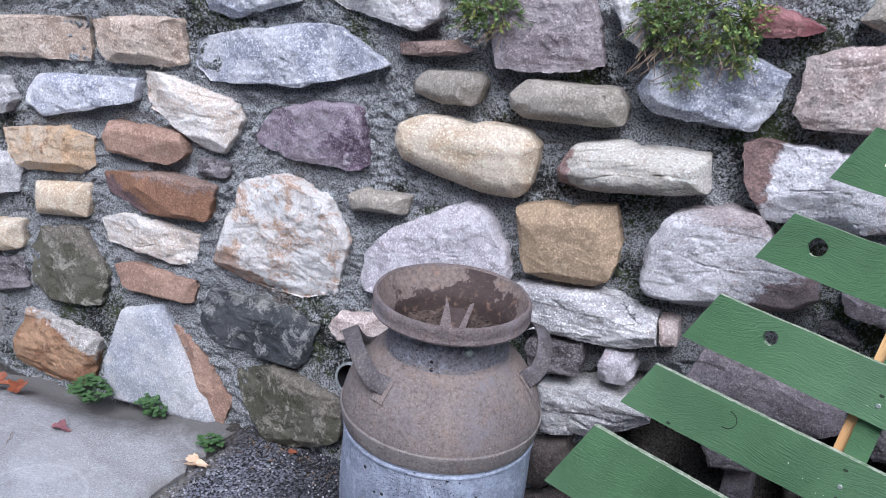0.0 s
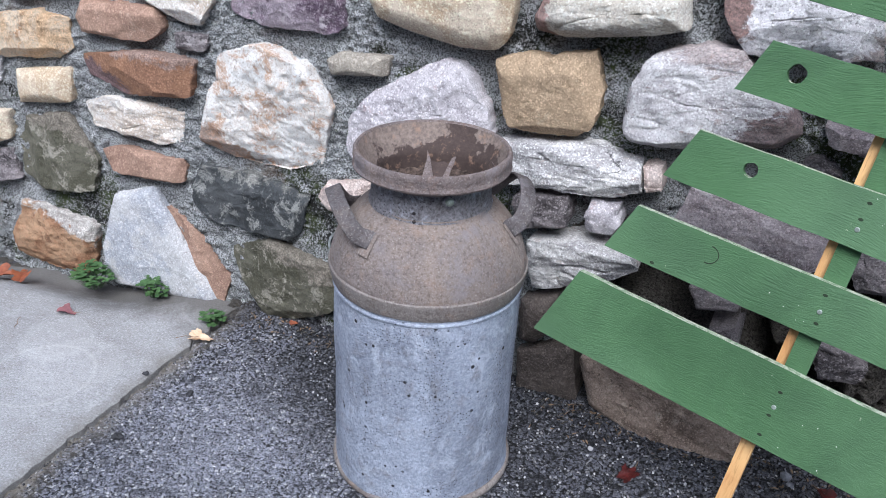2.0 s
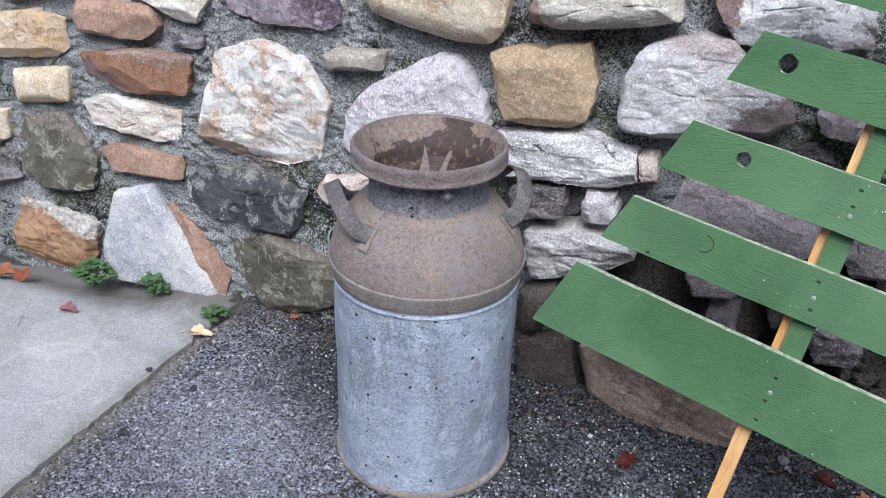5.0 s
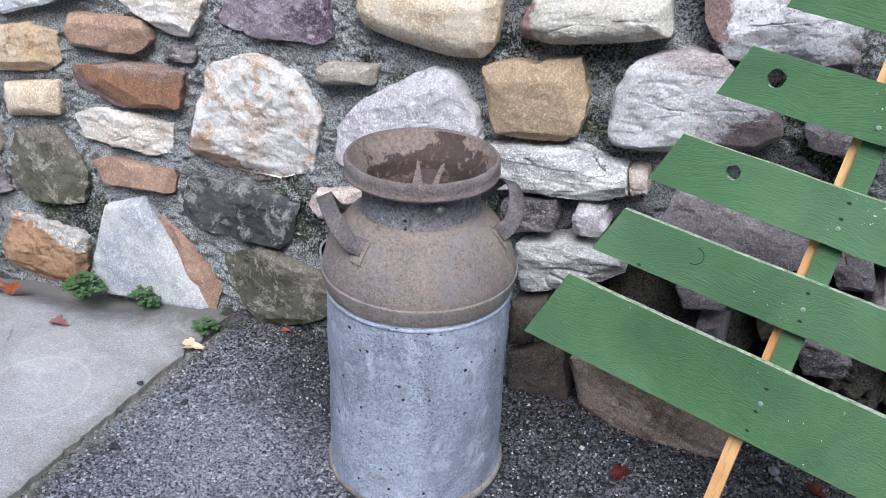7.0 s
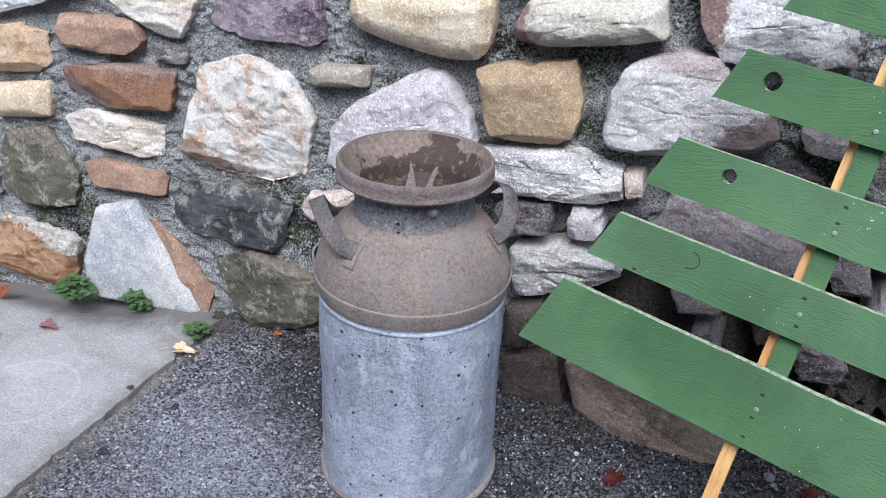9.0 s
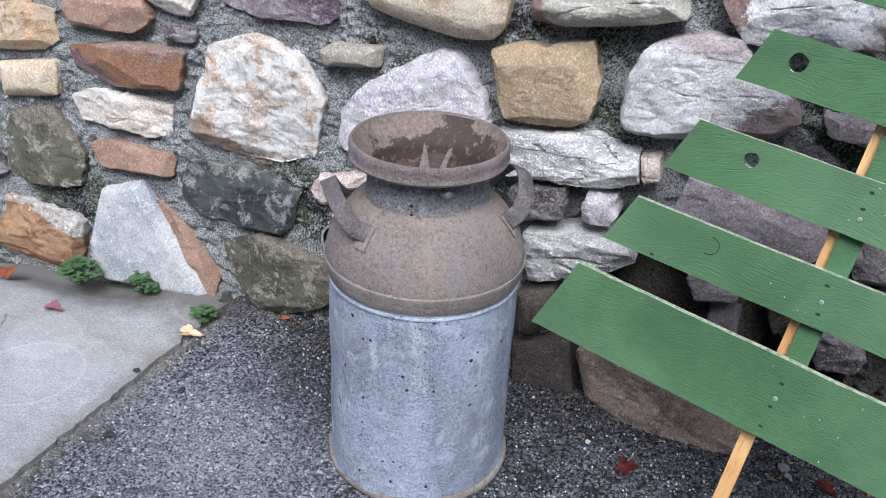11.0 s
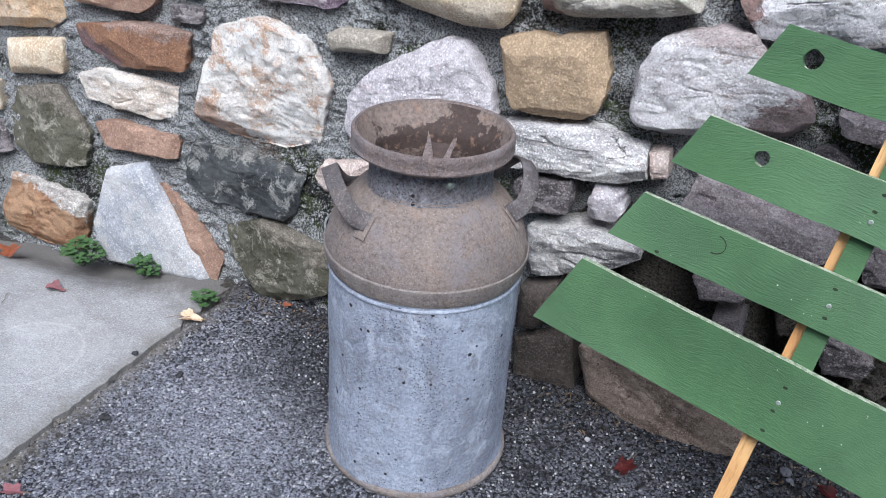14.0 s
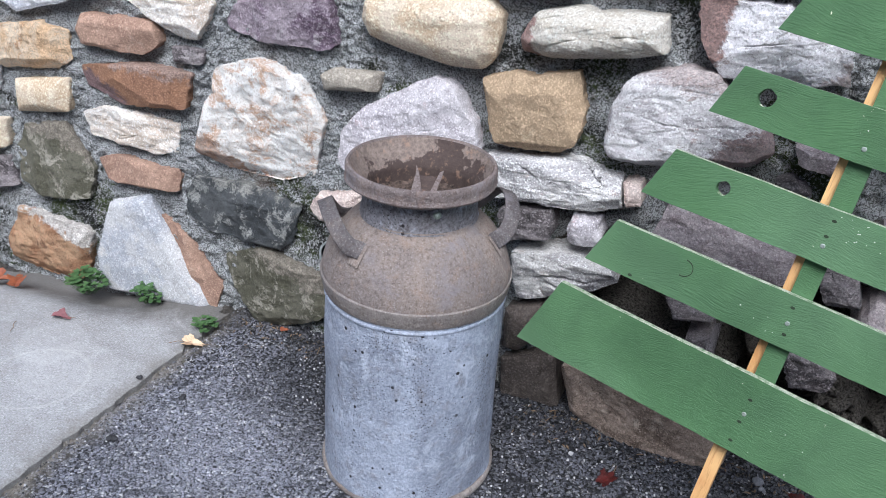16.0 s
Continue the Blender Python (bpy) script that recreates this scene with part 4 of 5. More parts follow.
def milk_can(x, y):
    can = tagged(new("milk_can"), "old open galvanised milk can with brown rusted shoulder and rim", "milk can")
    zs = np.linspace(0.014, 0.402, 34)
    body = [(0.1625 + 0.003 * math.exp(-(z - 0.014) / 0.022), float(z)) for z in zs]
    inner = [(0.158, 0.40), (0.158, 0.02), (0.0, 0.02)]
    bm = dented(lathe([(0.0, 0.006), (0.160, 0.006)] + body + inner, 128), 0.0034, 3)
    part("body", bm, ZINC, can, "dented blue-grey galvanised steel with dark pits")
    part("base_band", lathe([(0.158, 0.0), (0.1665, 0.0), (0.1695, 0.003), (0.1705, 0.008), (0.1692, 0.013), (0.1665, 0.0155), (0.1645, 0.0165), (0.1640, 0.0185), (0.158, 0.019)], 128, True), RUSTBAND, can, "rusted steel base band")
    part("seam_bead", lathe([(0.160, 0.386), (0.1638, 0.387), (0.1650, 0.389), (0.1650, 0.391), (0.1638, 0.393), (0.160, 0.394)], 128, True), ZINC, can)
    part("shoulder_ring", dented(lathe([(0.158, 0.399), (0.1650, 0.399), (0.1668, 0.403), (0.1690, 0.413), (0.1706, 0.422), (0.1716, 0.426), (0.1714, 0.430), (0.1692, 0.432), (0.1660, 0.431), (0.158, 0.430)], 128, True), 0.0008, 5), RUSTBAND, can, "brown rusted shoulder ring")
    dome = arc([(0.1690, 0.429), (0.1668, 0.446), (0.1560, 0.477), (0.1390, 0.504), (0.1190, 0.525), (0.1045, 0.536), (0.1015, 0.544)], 7)
    under = [(r - 0.003, z - 0.002) for r, z in dome[::-1]]
    part("shoulder", dented(lathe(dome + under, 128, True), 0.0018, 8), RUST, can, "brown rusted sloping shoulder")
    part("neck", dented(lathe([(0.1025, 0.534), (0.1032, 0.540), (0.1005, 0.546), (0.1000, 0.560), (0.1000, 0.578), (0.1003, 0.5865), (0.0990, 0.5850), (0.0985, 0.50), (0.0998, 0.50)], 128, True), 0.0008, 2), NECK, can, "dark pitted grey neck")
    rim = [(0.1002, 0.5855), (0.1040, 0.5962), (0.118, 0.5985), (0.1285, 0.600), (0.1322, 0.6015), (0.1335, 0.6045), (0.1322, 0.6075), (0.1312, 0.612), (0.1325, 0.620), (0.1320, 0.6265), (0.1295, 0.6300), (0.1255, 0.6305),
           (0.1232, 0.6280), (0.1210, 0.620), (0.1135, 0.606), (0.1045, 0.592), (0.0995, 0.5855)]
    rim = [(0.1000 + (r - 0.1000) * 0.91 if r > 0.1 else r, z) for r, z in rim]
    part("rim", dented(lathe(rim, 128, True), 0.0014, 4), RIM, can, "broad rolled rim, rusted brown")
    bowl = arc([(0.1196, 0.6280), (0.1165, 0.621), (0.1096, 0.607), (0.1020, 0.594), (0.0978, 0.584), (0.0962, 0.574), (0.0950, 0.530)], 4)
    part("bowl", lathe(bowl + [(r + 0.0007, z - 0.0005) for r, z in bowl[::-1]], 128, True), BOWL, can, "stained brown funnel inside the rim")
    bm = lathe([(0.0, 0.545), (0.015, 0.546), (0.03, 0.544), (0.045, 0.544), (0.06, 0.546), (0.075, 0.548), (0.088, 0.552), (0.0946, 0.558), (0.0946, 0.532), (0, 0.532)], 72)
    for v in bm.verts:
        if v.co.z > 0.54:
            v.co.z += 0.011 * fbm(v.co.x, v.co.y, 0, 34, 4)
    part("sediment", bm, DEBRIS, can, "rusty brown sediment inside the neck")
    # torn blades and the plate between them, inside the mouth
    face = math.degrees(math.atan2(1.192, -0.547)) - 90
    inside = Matrix.Translation((0, 0, 0.569)) @ pose(0, 0, 0, 0, 0, face)
    for pts, lean in (([(-0.024, -0.045), (0.002, -0.045), (0.000, 0.010), (-0.001, 0.034), (-0.004, 0.056), (-0.007, 0.030), (-0.013, 0.006)], -14), ([(0.011, -0.045), (0.024, -0.045), (0.032, 0.016), (0.036, 0.034), (0.038, 0.056), (0.031, 0.048), (0.025, 0.020)], 16)):
        blade = part("blade", slab_of(pts, 0.0025), RIM, can, "torn rusted blade")
        blade.matrix_basis = inside @ pose(0, 0, 0.019, 16, lean, 0)
    plate = part("plate", slab_of([(-0.004, -0.045), (0.018, -0.045), (0.028, 0.030), (0.020, 0.036), (0.008, 0.033), (-0.002, 0.038)], 0.003), BOWL, can, "rusted plate between the blades")
    plate.matrix_basis = inside @ pose(0, 0, 0.012, 15, 0, 0)
    # strap handles: an arch that stands on two feet on the shoulder
    half = [(34, 0.1370, 0.5070), (31, 0.1385, 0.5085), (29, 0.1425, 0.5100), (27, 0.1490, 0.5140), (25, 0.1540, 0.5215), (22, 0.1585, 0.5325), (17, 0.1612, 0.5465), (10, 0.1615, 0.5575), (4, 0.1608, 0.5625), (0, 0.1606, 0.5633)]
    run = half + [(-d, r, z) for d, r, z in half[-2::-1]]
    for axis in (-141.5, 38.5):
        bm = bmesh.new()
        rows = []
        spine = [Vector((math.cos(radians(d)) * r, math.sin(radians(d)) * r, z)) for d, r, z in run]
        for k, (d, r, z) in enumerate(run):
            out = Vector((math.cos(radians(d)), math.sin(radians(d)), 0))
            flat = step01(23, 31, abs(d))
            side = (out * (0.91 - 0.20 * flat) + Vector((0, 0, -0.41 - 0.30 * flat))).normalized()
            along = (spine[min(k + 1, len(run) - 1)] - spine[max(k - 1, 0)]).normalized()
            up = along.cross(side).normalized()
            side = up.cross(along).normalized()
            rows.append([bm.verts.new(spine[k] + side * i * (0.0138 + 0.0014 * step01(20, 31, abs(d))) + up * j * 0.0021) for i, j in ((-1, 0.5), (-0.93, 1), (0.93, 1), (1, 0.5), (1, -0.5), (0.93, -1), (-0.93, -1), (-1, -0.5))])
        for p, q in zip(rows, rows[1:]):
            for k in range(8):
                bm.faces.new((p[k], p[(k + 1) % 8], q[(k + 1) % 8], q[k]))
        bm.faces.new(rows[0])
        bm.faces.new(rows[-1])
        bmesh.ops.recalc_face_normals(bm, faces=bm.faces)
        handle = part("handle", bm, HANDLE, can, "bent steel strap handle, rusted", sharp=60)
        handle.matrix_basis = pose(0, 0, 0, 0, 0, axis)
        for d in (-32, 32):
            foot = part("foot", strap(arc([(0.1540, 0.4855), (0.1485, 0.4935), (0.1345, 0.5115), (0.1290, 0.5170)], 5), 0.025, 0.0010), RUST, handle, "welded handle foot")
            foot.matrix_basis = pose(0, 0, 0, 0, 0, d)
    # small lug under the rim
    lug_a = math.atan2(-1.192, 0.547) + 0.27
    bm = bmesh.new()
    bmesh.ops.create_uvsphere(bm, u_segments=14, v_segments=8, radius=0.0072)
    lug = part("rivet", bm, SCREW, can, "worn bright rivet under the rim")
    lug.matrix_basis = pose(0.104 * math.cos(lug_a), 0.104 * math.sin(lug_a), 0.5785)
    bm = lathe([(0.004, -0.001), (0.0115, -0.001), (0.0105, 0.003), (0.006, 0.004)], 18, True)
    col = part("washer", bm, NECK, can)
    col.matrix_basis = Matrix.Translation((0.1010 * math.cos(lug_a), 0.1010 * math.sin(lug_a), 0.5785)) @ pose(0, 0, 0, 0, 0, math.degrees(lug_a)) @ pose(0, 0, 0, 0, 90, 0)
    can.matrix_basis = pose(x, y, 0.0, 0, 0.35, 0)
    return can


milk_can(0.0, -0.26)

# ---- slatted tree ----
U, V, N = Vector((0.9773, -0.1845, -0.1044)), Vector((0.1447, 0.2203, 0.9647)), Vector((-0.1550, -0.9578, 0.2420))
TREE = Matrix(((U.x, V.x, N.x, 0.529), (U.y, V.y, N.y, -0.362), (U.z, V.z, N.z, 0.0), (0, 0, 0, 1)))


def ragged(cx, cy, r, seed, n=26, uneven=0.12):
    return [(cx + r * (1 + uneven * noise.noise((math.cos(a) * 1.3, math.sin(a) * 1.3, seed))) * math.cos(a),
             cy + r * (1 + uneven * noise.noise((math.cos(a) * 1.3, math.sin(a) * 1.3, seed))) * math.sin(a))
            for a in (2 * math.pi * k / n for k in range(n))]


def slat(tree, low, high, low_end, high_end, holes=(), tilt=-0.012, seed=0):
    """A board across the trunk, its ends cut aslant: edges low and high, and where these edges end on either side."""
    pts = []

    def run(a, b, k):
        for i in range(k):
            t = i / k
            p = (a[0] + (b[0] - a[0]) * t, a[1] + (b[1] - a[1]) * t)
            wob = 0.0011 * fbm(p[0], p[1], seed, 14, 3)
            pts.append((p[0], p[1] + wob + tilt * p[0]))

    mid = 0.014
    a, b, c, d = (low_end, low), (2 * mid - low_end, low), (2 * mid - high_end, high), (high_end, high)
    run(a, b, 30), run(b, c, 5), run(c, d, 30), run(d, a, 5)
    bm = slab_of(pts, 0.015, [ragged(hx, hy, r, seed + i, uneven=un) for i, (hx, hy, r, un) in enumerate(holes)])
    for f in bm.faces:
        f.material_index = 1 if f.normal.y > 0.8 else 0
    ob = part("slat", bm, [GREEN, GREENEDGE], tree, sharp=30)
    return ob


def screw_head(r=0.0037):
    bm = lathe([(0, 0.0012), (r * 0.7, 0.0014), (r, 0.0006), (r, -0.004), (0, -0.004)], 16)
    return bm


def slatted_tree():
    tree = tagged(new("wooden_tree"), "green painted wooden slat tree on a bare pine stake, leaning", "wooden tree")
    s1 = slat(tree, 0.912, 0.998, -0.156, -0.125, seed=1)
    s2 = slat(tree, 0.769, 0.849, -0.209, -0.181, [(-0.134, 0.816, 0.0135, 0.12)], seed=2)
    s3 = slat(tree, 0.613, 0.697, -0.265, -0.235, [(-0.145, 0.6685, 0.0112, 0.14)], seed=3)
    s4 = slat(tree, 0.471, 0.554, -0.317, -0.286, seed=4)
    s5 = slat(tree, 0.278, 0.409, -0.388, -0.342, tilt=-0.026, seed=5)
    bm = slab_of([(0.004, 0.30), (0.037, 0.30), (0.037, 1.075), (0.004, 1.075)], 0.0100)
    rail = part("rail", bm, [GREEN], tree, "green painted batten behind the slats")
    rail.matrix_basis = pose(0, 0, -0.0155)
    bm = slab_of([(-0.012, 0.008), (0.010, 0.003), (0.012, 1.02), (-0.009, 1.02)], 0.024)
    stake = part("stake", bm, PINE, tree, "bare pine stake, its foot on the ground")
    stake.matrix_basis = pose(0, 0, -0.026)
    for owner, u, v in ((s5, 0.015, 0.346), (s4, 0.019, 0.510), (s3, 0.020, 0.640), (s2, 0.018, 0.790)):
        sc = part("screw", screw_head(), SCREW, owner, "bright cross-head screw")
        sc.matrix_basis = pose(u, v, 0.0003)
    for owner, u, v in ((s5, 0.015, 0.372), (s5, 0.013, 0.331), (s5, 0.012, 0.296), (s4, 0.017, 0.536), (s4, 0.021, 0.492), (s3, 0.021, 0.680), (s3, 0.019, 0.655), (s4, -0.234, 0.480)):
        bm = lathe([(0, 0.0002), (0.0020, 0.0005), (0.0029, 0.0003), (0.0029, -0.003), (0, -0.003)], 12)
        bmesh.ops.scale(bm, vec=(1.25, 0.8, 1), verts=bm.verts)
        nl = part("nail", bm, OLDWOOD, owner, "sunken nail under paint")
        nl.matrix_basis = pose(u, v, 0.0001)
    rng = random.Random(31)
    for owner, u, v, many, wide in ((s3, 0.062, 0.668, 16, 0.012), (s4, -0.02, 0.50, 5, 0.02), (s5, 0.09, 0.33, 5, 0.05), (s2, 0.0, 0.80, 4, 0.03)):
        for _ in range(many):
            fleck = part("paint_fleck", slab_of(ragged(0, 0, rng.uniform(0.0004, 0.0010), rng.random() * 9, 9, 0.5), 0.0012), FLECK, owner, "fleck of white paint")
            fleck.matrix_basis = pose(u + rng.gauss(0, wide), v + rng.gauss(0, min(wide, 0.016)), 0.0006)
    crescent = [(math.cos(a) * (0.0175 - 0.0012 * math.sin((a + 1.7) / 3.2 * math.pi)), math.sin(a) * (0.0160 - 0.0012)) for a in np.linspace(-1.7, 1.5, 16)]
    back = [(math.cos(a) * 0.0152, math.sin(a) * 0.0130) for a in np.linspace(1.5, -1.7, 16)]
    knot = part("knot", slab_of([(float(x), float(y)) for x, y in crescent + back], 0.002), OLDWOOD, s4, "crescent crack round a knot")
    knot.matrix_basis = pose(-0.157, 0.527, 0.0006)
    tree.matrix_world = TREE
    return tree


slatted_tree()

# ---- drain pipe in the wall ----
pipe = part("drain_pipe", lathe([(0.036, 0.0), (0.0405, 0.0), (0.0405, 0.16), (0.036, 0.16)], 40, True), BLACK)
tagged(pipe, "short black drain pipe end sticking out of the wall", "pipe")
lip = part("lip", lathe([(0.0365, -0.003), (0.0415, -0.003), (0.0415, 0.003), (0.0365, 0.003)], 40, True), GREYPIPE, pipe, "grey worn pipe lip")
pipe.matrix_basis = pose(-0.296, -0.030, 0.262, -90, 0, 0)

# ---- plants ----


def leaflet(bm, m, length, width, mat=0, fold=0.15, n=4):
    """A pointed oval blade along y, slightly folded, laid into bm."""
    mids, left, right = [], [], []
    for i in range(n + 1):
        t = i / n
        w = width / 2 * math.sin(math.pi * min(1, t * 0.92 + 0.06)) ** 0.8
        mids.append(bm.verts.new(m @ Vector((0, t * length, 0))))
        left.append(bm.verts.new(m @ Vector((-w, t * length, w * fold * 2))))
        right.append(bm.verts.new(m @ Vector((w, t * length, w * fold * 2))))
    for i in range(n):
        for q in ((left[i], mids[i], mids[i + 1], left[i + 1]), (mids[i], right[i], right[i + 1], mids[i + 1])):
            bm.faces.new(q).material_index = mat


def stem(bm, a, b, r, mat=0):
    d = (b - a).normalized()
    x = d.orthogonal().normalized()
    y = d.cross(x)
    ra = [bm.verts.new(a + (x * math.cos(k * 2.094) + y * math.sin(k * 2.094)) * r) for k in range(3)]
    rb = [bm.verts.new(b + (x * math.cos(k * 2.094) + y * math.sin(k * 2.094)) * r * 0.6) for k in range(3)]
    for k in range(3):
        bm.faces.new((ra[k], ra[(k + 1) % 3], rb[(k + 1) % 3], rb[k])).material_index = mat


def clover(x, y, z, across, deep, tall, many, seed):
    rng = random.Random(seed)
    stems, leaves = bmesh.new(), bmesh.new()
    for _ in range(many):
        a, r = rng.uniform(0, 2 * math.pi), math.sqrt(rng.random())
        foot = Vector((r * 0.5 * across * 0.4 * math.cos(a), r * deep * 0.2 * math.sin(a), -0.004))
        top = Vector((r * across / 2 * math.cos(a), r * deep / 2 * math.sin(a), tall * (1.05 - 0.7 * r * r) * rng.uniform(0.5, 1.05) + 0.004))
        stem(stems, foot, top, 0.0007)
        turn = rng.uniform(0, 120)
        size = rng.uniform(0.008, 0.0125)
        for k in range(3):
            m = Matrix.Translation(top) @ pose(0, 0, 0, rng.uniform(-12, 16), rng.uniform(-12, 12), turn + 120 * k)
            leaflet(leaves, m, size, size * 0.95, fold=0.1, n=3)
    plant = tagged(new("clover"), "small clump of green clover growing at the wall's foot", "weed", group="weeds at the wall")
    part("stalk", stems, CLOVER, plant)
    part("foliage", leaves, CLOVER, plant)
    plant.matrix_basis = pose(x, y, z)


clover(-1.020, -0.060, -0.012, 0.115, 0.08, 0.060, 85, 1)
clover(-0.845, -0.036, -0.004, 0.085, 0.06, 0.045, 40, 2)
clover(-0.630, -0.085, 0.004, 0.065, 0.05, 0.030, 30, 3)


def heath(x, z, wide, tall, many, seed, pale):
    """A tuft of fine-leaved shoots growing out of a joint."""
    rng = random.Random(seed)
    dry, shoots = bmesh.new(), bmesh.new()
    for i in range(many):
        a, e = rng.uniform(0, 2 * math.pi), math.sqrt(rng.random())
        hub = Vector((e * math.cos(a) * wide * 0.46, -0.012 - rng.random() * 0.05 * (1.1 - e), e * math.sin(a) * tall * 0.46))
        way = Vector((rng.uniform(-1, 1), rng.uniform(-1.2, 0.1), rng.uniform(-0.8, 1))).normalized()
        length = rng.uniform(0.016, 0.034)
        if i % 3 == 0:
            stem(dry, Vector((hub.x * 0.4, 0.012, hub.z * 0.5)), hub, 0.0008)
        stem(dry, hub, hub + way * length, 0.0005)
        mat = 1 if rng.random() < pale else 0
        for k in range(14):
            p = hub + way * length * (k + 1) / 14
            turn = way.to_track_quat("Y", "Z").to_matrix().to_4x4()
            m = Matrix.Translation(p) @ turn @ pose(0, 0, 0, 0, rng.uniform(0, 360), 0) @ pose(0, 0, 0, rng.uniform(25, 60), 0, 0)
            leaflet(shoots, m, rng.uniform(0.0055, 0.0095), 0.0032, mat, 0.1, 2)
    for _ in range(many // 4):
        root = Vector((rng.uniform(-0.4, 0.4) * wide, -0.01, rng.uniform(-0.5, 0.0) * tall))
        stem(dry, root, root + Vector((rng.uniform(-0.03, 0.03), -rng.uniform(0.01, 0.04), -rng.uniform(0.1, 0.3) * tall)), 0.0009)
    plant = tagged(new("heath_tuft"), "tuft of fine green heath growing out of the wall joint", "plant", group="plants in the wall")
    part("stalk", dry, STRAW, plant, "dry brown stalks")
    part("foliage", shoots, [HEATH, HEATHPALE], plant, smooth=False)
    plant.matrix_basis = pose(x, -0.012, z)


heath(0.270, 1.090, 0.215, 0.15, 330, 5, 0.3)
heath(0.262, 1.005, 0.045, 0.07, 22, 7, 0.2)
heath(0.345, 1.045, 0.040, 0.07, 24, 8, 0.2)
heath(-0.080, 1.060, 0.125, 0.10, 110, 6, 0.15)

# ---- fallen leaves and litter ----


def fallen_leaf(x, y, z, size, kind, turn, curl, lobes, label, seed):
    rng = random.Random(seed)
    n = 40
    bm = bmesh.new()
    rim, inner = [], []
    for k in range(n):
        a = 2 * math.pi * k / n
        r = size / 2 * (0.62 + 0.38 * abs(math.cos(lobes * a / 2)) ** 1.4) * (1 + 0.15 * rng.uniform(-1, 1))
        for f, store in ((1.0, rim), (0.55, inner)):
            px, py = r * f * math.cos(a) * 1.2, r * f * math.sin(a) * 0.8
            h = curl * size * (abs(py) / size * 2) ** 1.5 + 0.10 * size * f * fbm(px, py, seed, 60, 3)
            store.append(bm.verts.new((px, py, h)))
    mid = bm.verts.new((0, 0, 0))
    for k in range(n):
        j = (k + 1) % n
        bm.faces.new((inner[k], rim[k], rim[j], inner[j]))
        bm.faces.new((mid, inner[k], inner[j]))
    low = min(v.co.z for v in bm.verts)
    bmesh.ops.translate(bm, verts=bm.verts, vec=(0, 0, -low))
    bmesh.ops.solidify(bm, geom=bm.faces, thickness=0.0006)
    leaf = part("fallen_leaf", bm, LEAF[kind])
    stalk = bmesh.new()
    stem(stalk, Vector((size * 0.5, 0, 0.003)), Vector((size * 0.95, size * 0.12, 0.002)), 0.0008)
    part("stalk", stalk, STRAW, leaf)
    tagged(leaf, label, "leaf", group="fallen leaves")
    leaf.matrix_basis = pose(x, y, z, rng.uniform(-5, 5), rng.uniform(-5, 5), turn)


fallen_leaf(-0.614, -0.156, 0.006, 0.050, "beige", 20, 0.35, 3, "curled pale beige dead leaf on the ground", 1)
fallen_leaf(-0.958, -0.214, 0.011, 0.040, "pink", 15, 0.5, 4, "curled dull pink dead leaf on the concrete", 2)
fallen_leaf(0.384, -0.153, 0.001, 0.046, "red", 70, 0.3, 5, "dark red dead leaf on the asphalt", 3)
fallen_leaf(-1.275, -0.130, -0.012, 0.075, "orange", 30, 0.25, 5, "orange dead leaf at the wall's foot", 4)
fallen_leaf(-1.215, -0.112, -0.014, 0.060, "orange", 120, 0.3, 5, "orange dead leaf at the wall's foot", 5)
fallen_leaf(-0.452, -0.010, 0.010, 0.022, "orange", 60, 0.5, 3, "small orange dead leaf at the wall's foot", 6)
fallen_leaf(-0.545, -0.712, 0.001, 0.040, "pink", 10, 0.3, 5, "dull red dead leaf on the asphalt", 7)
fallen_leaf(-0.500, -0.735, 0.001, 0.026, "pink", 40, 0.3, 4, "dull pink dead leaf on the asphalt", 8)
fallen_leaf(0.735, -0.048, 0.002, 0.040, "red", 140, 0.3, 4, "brown red dead leaf at the wall's foot", 9)
fallen_leaf(0.815, -0.085, 0.002, 0.050, "orange", 30, 0.4, 3, "brown orange dead leaf on the asphalt", 10)


def pebble(x, y, size, mat, label, seed, z=0.0):
    bm = bmesh.new()
    bmesh.ops.create_icosphere(bm, subdivisions=3, radius=size / 2)
    for v in bm.verts:
        k = 0.85 + 0.9 * fbm(v.co.x, v.co.y, v.co.z + seed, 70, 4)
        v.co = Vector((v.co.x * 1.2, v.co.y * 0.9, v.co.z * 0.7)) * k
    low = min(v.co.z for v in bm.verts)
    bmesh.ops.translate(bm, verts=bm.verts, vec=(0, 0, -low - size * 0.06))
    ob = part("pebble", bm, mat, smooth=False)
    tagged(ob, label, "pebble", group="loose pebbles")
    ob.matrix_basis = pose(x, y, z, 0, 0, seed * 40)


pebble(-0.541, -0.500, 0.022, CHIPS[2], "dark lump of asphalt on the ground", 1)
pebble(-0.507, -0.325, 0.016, CHIPS[2], "small dark pebble on the asphalt", 2)
pebble(0.657, -0.030, 0.019, CHIPS[1], "grey pebble at the wall's foot", 3, 0.002)
pebble(0.668, -0.050, 0.016, CHIPS[1], "grey pebble at the wall's foot", 4, 0.002)
pebble(-0.628, -0.315, 0.014, CHIPS[2], "dark crumb in the slab joint", 5, 0.006)
pebble(0.300, -0.115, 0.011, CHIPS[0], "pale grey pebble on the asphalt", 6)


def twig(x, y, z, length, turn, seed):
    bm = bmesh.new()
    p = Vector((0, 0, 0.0016))
    rng = random.Random(seed)
    for i in range(5):
        q = p + Vector((length / 5, rng.uniform(-0.004, 0.004), 0))
        stem(bm, p, q, 0.0012)
        p = q
    ob = tagged(part("twig", bm, STRAW), "thin dry brown twig on the ground", "twig", group="twigs")
    ob.matrix_basis = pose(x, y, z, 0, 0, turn)


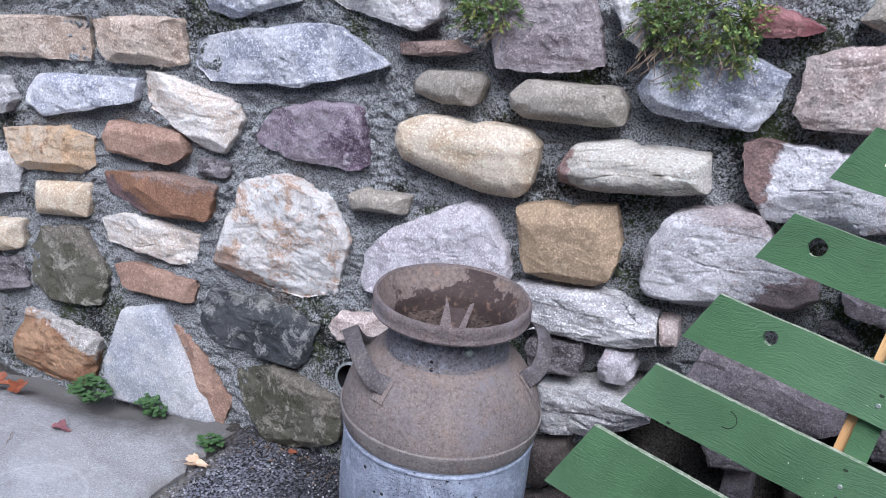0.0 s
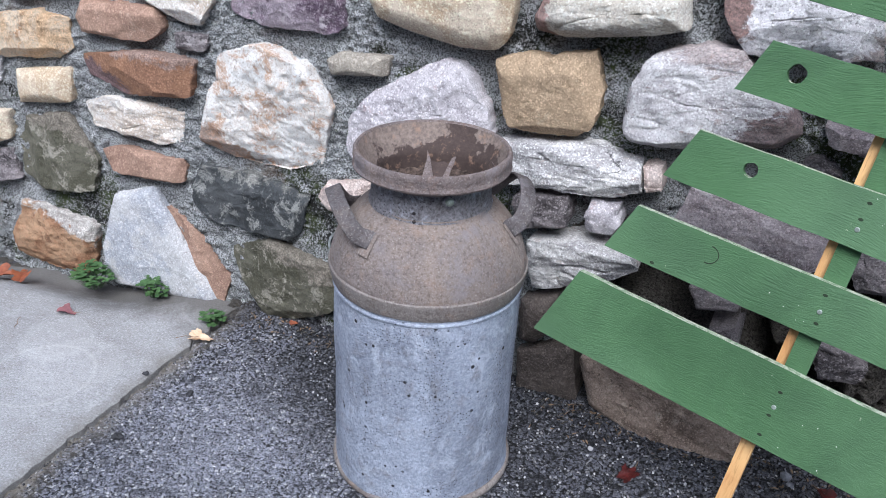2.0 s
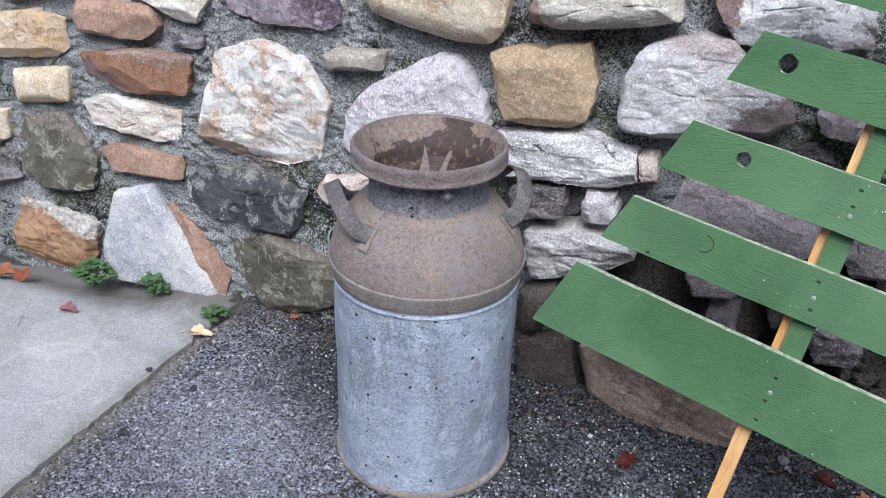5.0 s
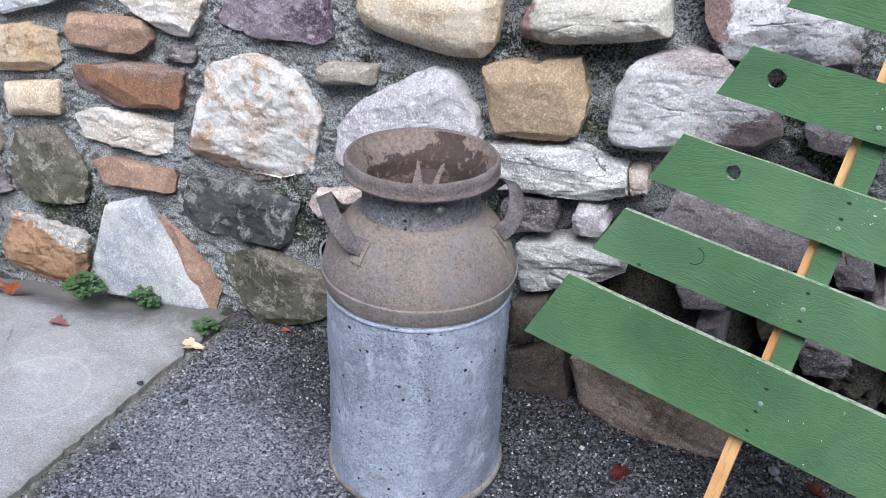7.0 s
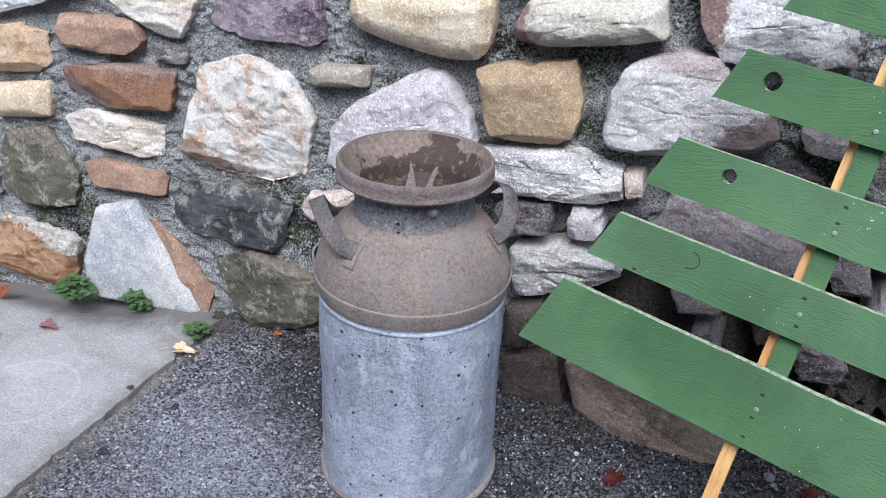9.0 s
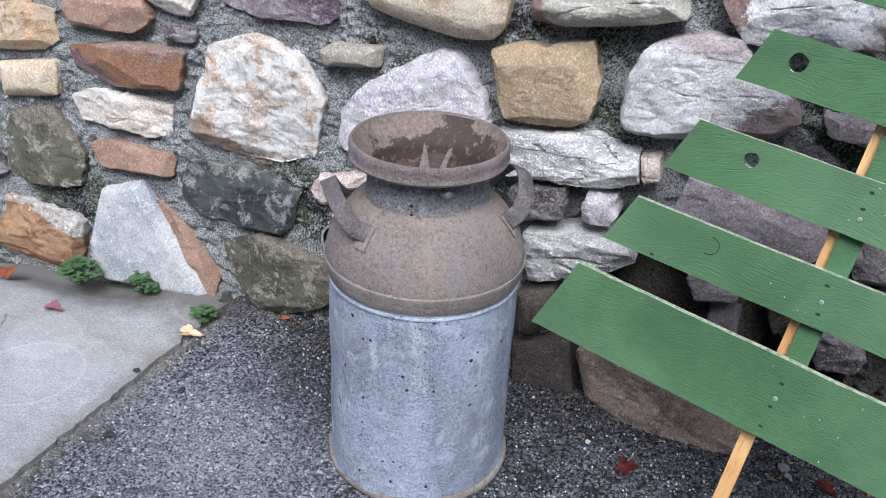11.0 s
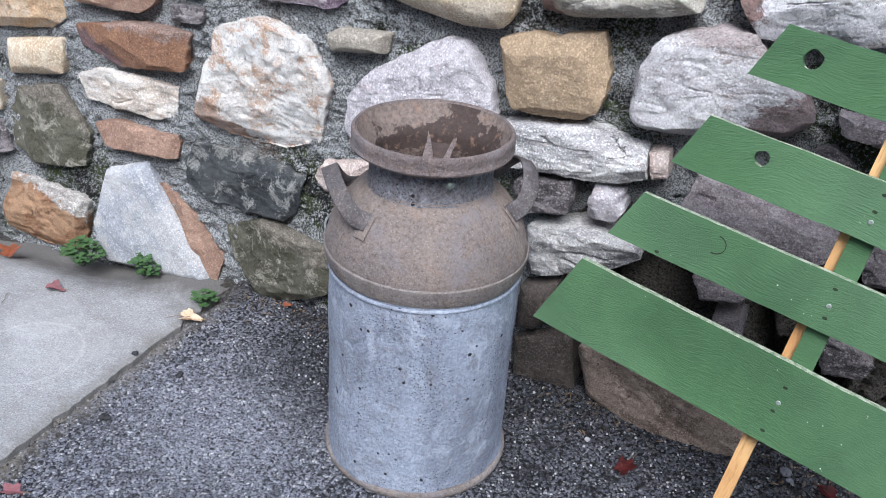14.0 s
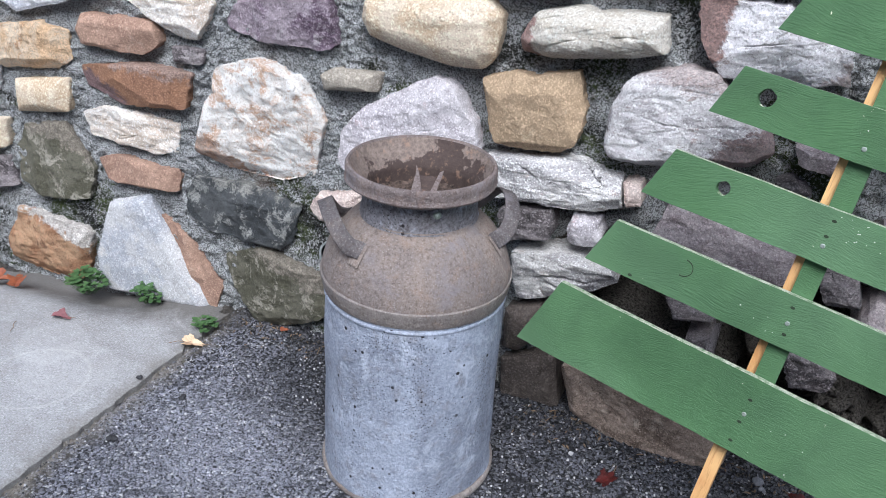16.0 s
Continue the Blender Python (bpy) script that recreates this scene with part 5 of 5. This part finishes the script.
twig(-1.035, -0.275, 0.008, 0.045, -60, 1)
twig(-0.655, -0.185, 0.012, 0.050, 30, 2)
twig(-0.270, -0.070, 0.002, 0.060, 50, 3)
twig(-0.245, -0.085, 0.002, 0.050, 110, 4)


def chips():
    rng = random.Random(11)
    bm = bmesh.new()
    shape = [Vector((1, 0, 0)), Vector((0.3, 0.9, 0)), Vector((-0.8, 0.5, 0)), Vector((-0.7, -0.7, 0)), Vector((0.4, -0.9, 0))]
    for _ in range(11000):
        x, y = rng.uniform(EDGE + 0.01, 1.0), rng.uniform(-0.92, 0.03)
        if math.hypot(x, y + 0.26) < 0.172:
            continue
        s = rng.uniform(0.0012, 0.0034) * (1.4 if rng.random() < 0.05 else 1)
        turn, z = rng.uniform(0, 6.28), ground_height(x, y)
        c, d = math.cos(turn) * s, math.sin(turn) * s
        low = [bm.verts.new((x + p.x * c - p.y * d, y + p.x * d + p.y * c, z - 0.001)) for p in shape]
        high = [bm.verts.new((x + (p.x * c - p.y * d) * 0.6, y + (p.x * d + p.y * c) * 0.6, z + s * rng.uniform(0.35, 0.75))) for p in shape]
        mat = rng.choices((0, 1, 2), (0.15, 0.50, 0.35))[0]
        for k in range(5):
            bm.faces.new((low[k], low[(k + 1) % 5], high[(k + 1) % 5], high[k])).material_index = mat
        bm.faces.new(high).material_index = mat
    ob = part("gravel", bm, CHIPS, None, smooth=False)
    tagged(ob, "loose stone chips on the worn asphalt", "gravel", kind="stuff")


chips()


def litter():
    rng = random.Random(21)
    bm = bmesh.new()
    for _ in range(700):
        x = rng.choice((rng.uniform(0.16, 0.98), rng.uniform(0.16, 0.98), rng.uniform(-0.58, -0.2)))
        y = -abs(rng.gauss(0, 0.035)) - 0.004
        m = Matrix.Translation((x, y, ground_height(x, y) + 0.0015)) @ pose(0, 0, 0, rng.uniform(-20, 20), rng.uniform(-20, 20), rng.uniform(0, 360))
        leaflet(bm, m, rng.uniform(0.005, 0.016), rng.uniform(0.002, 0.006), rng.choice((0, 1, 1)), 0.2, 2)
    ob = part("leaf_litter", bm, [STRAW, SOIL], None, smooth=False)
    tagged(ob, "crumbled brown leaf litter along the wall's foot", "leaf litter", kind="stuff")


litter()
build_stones()
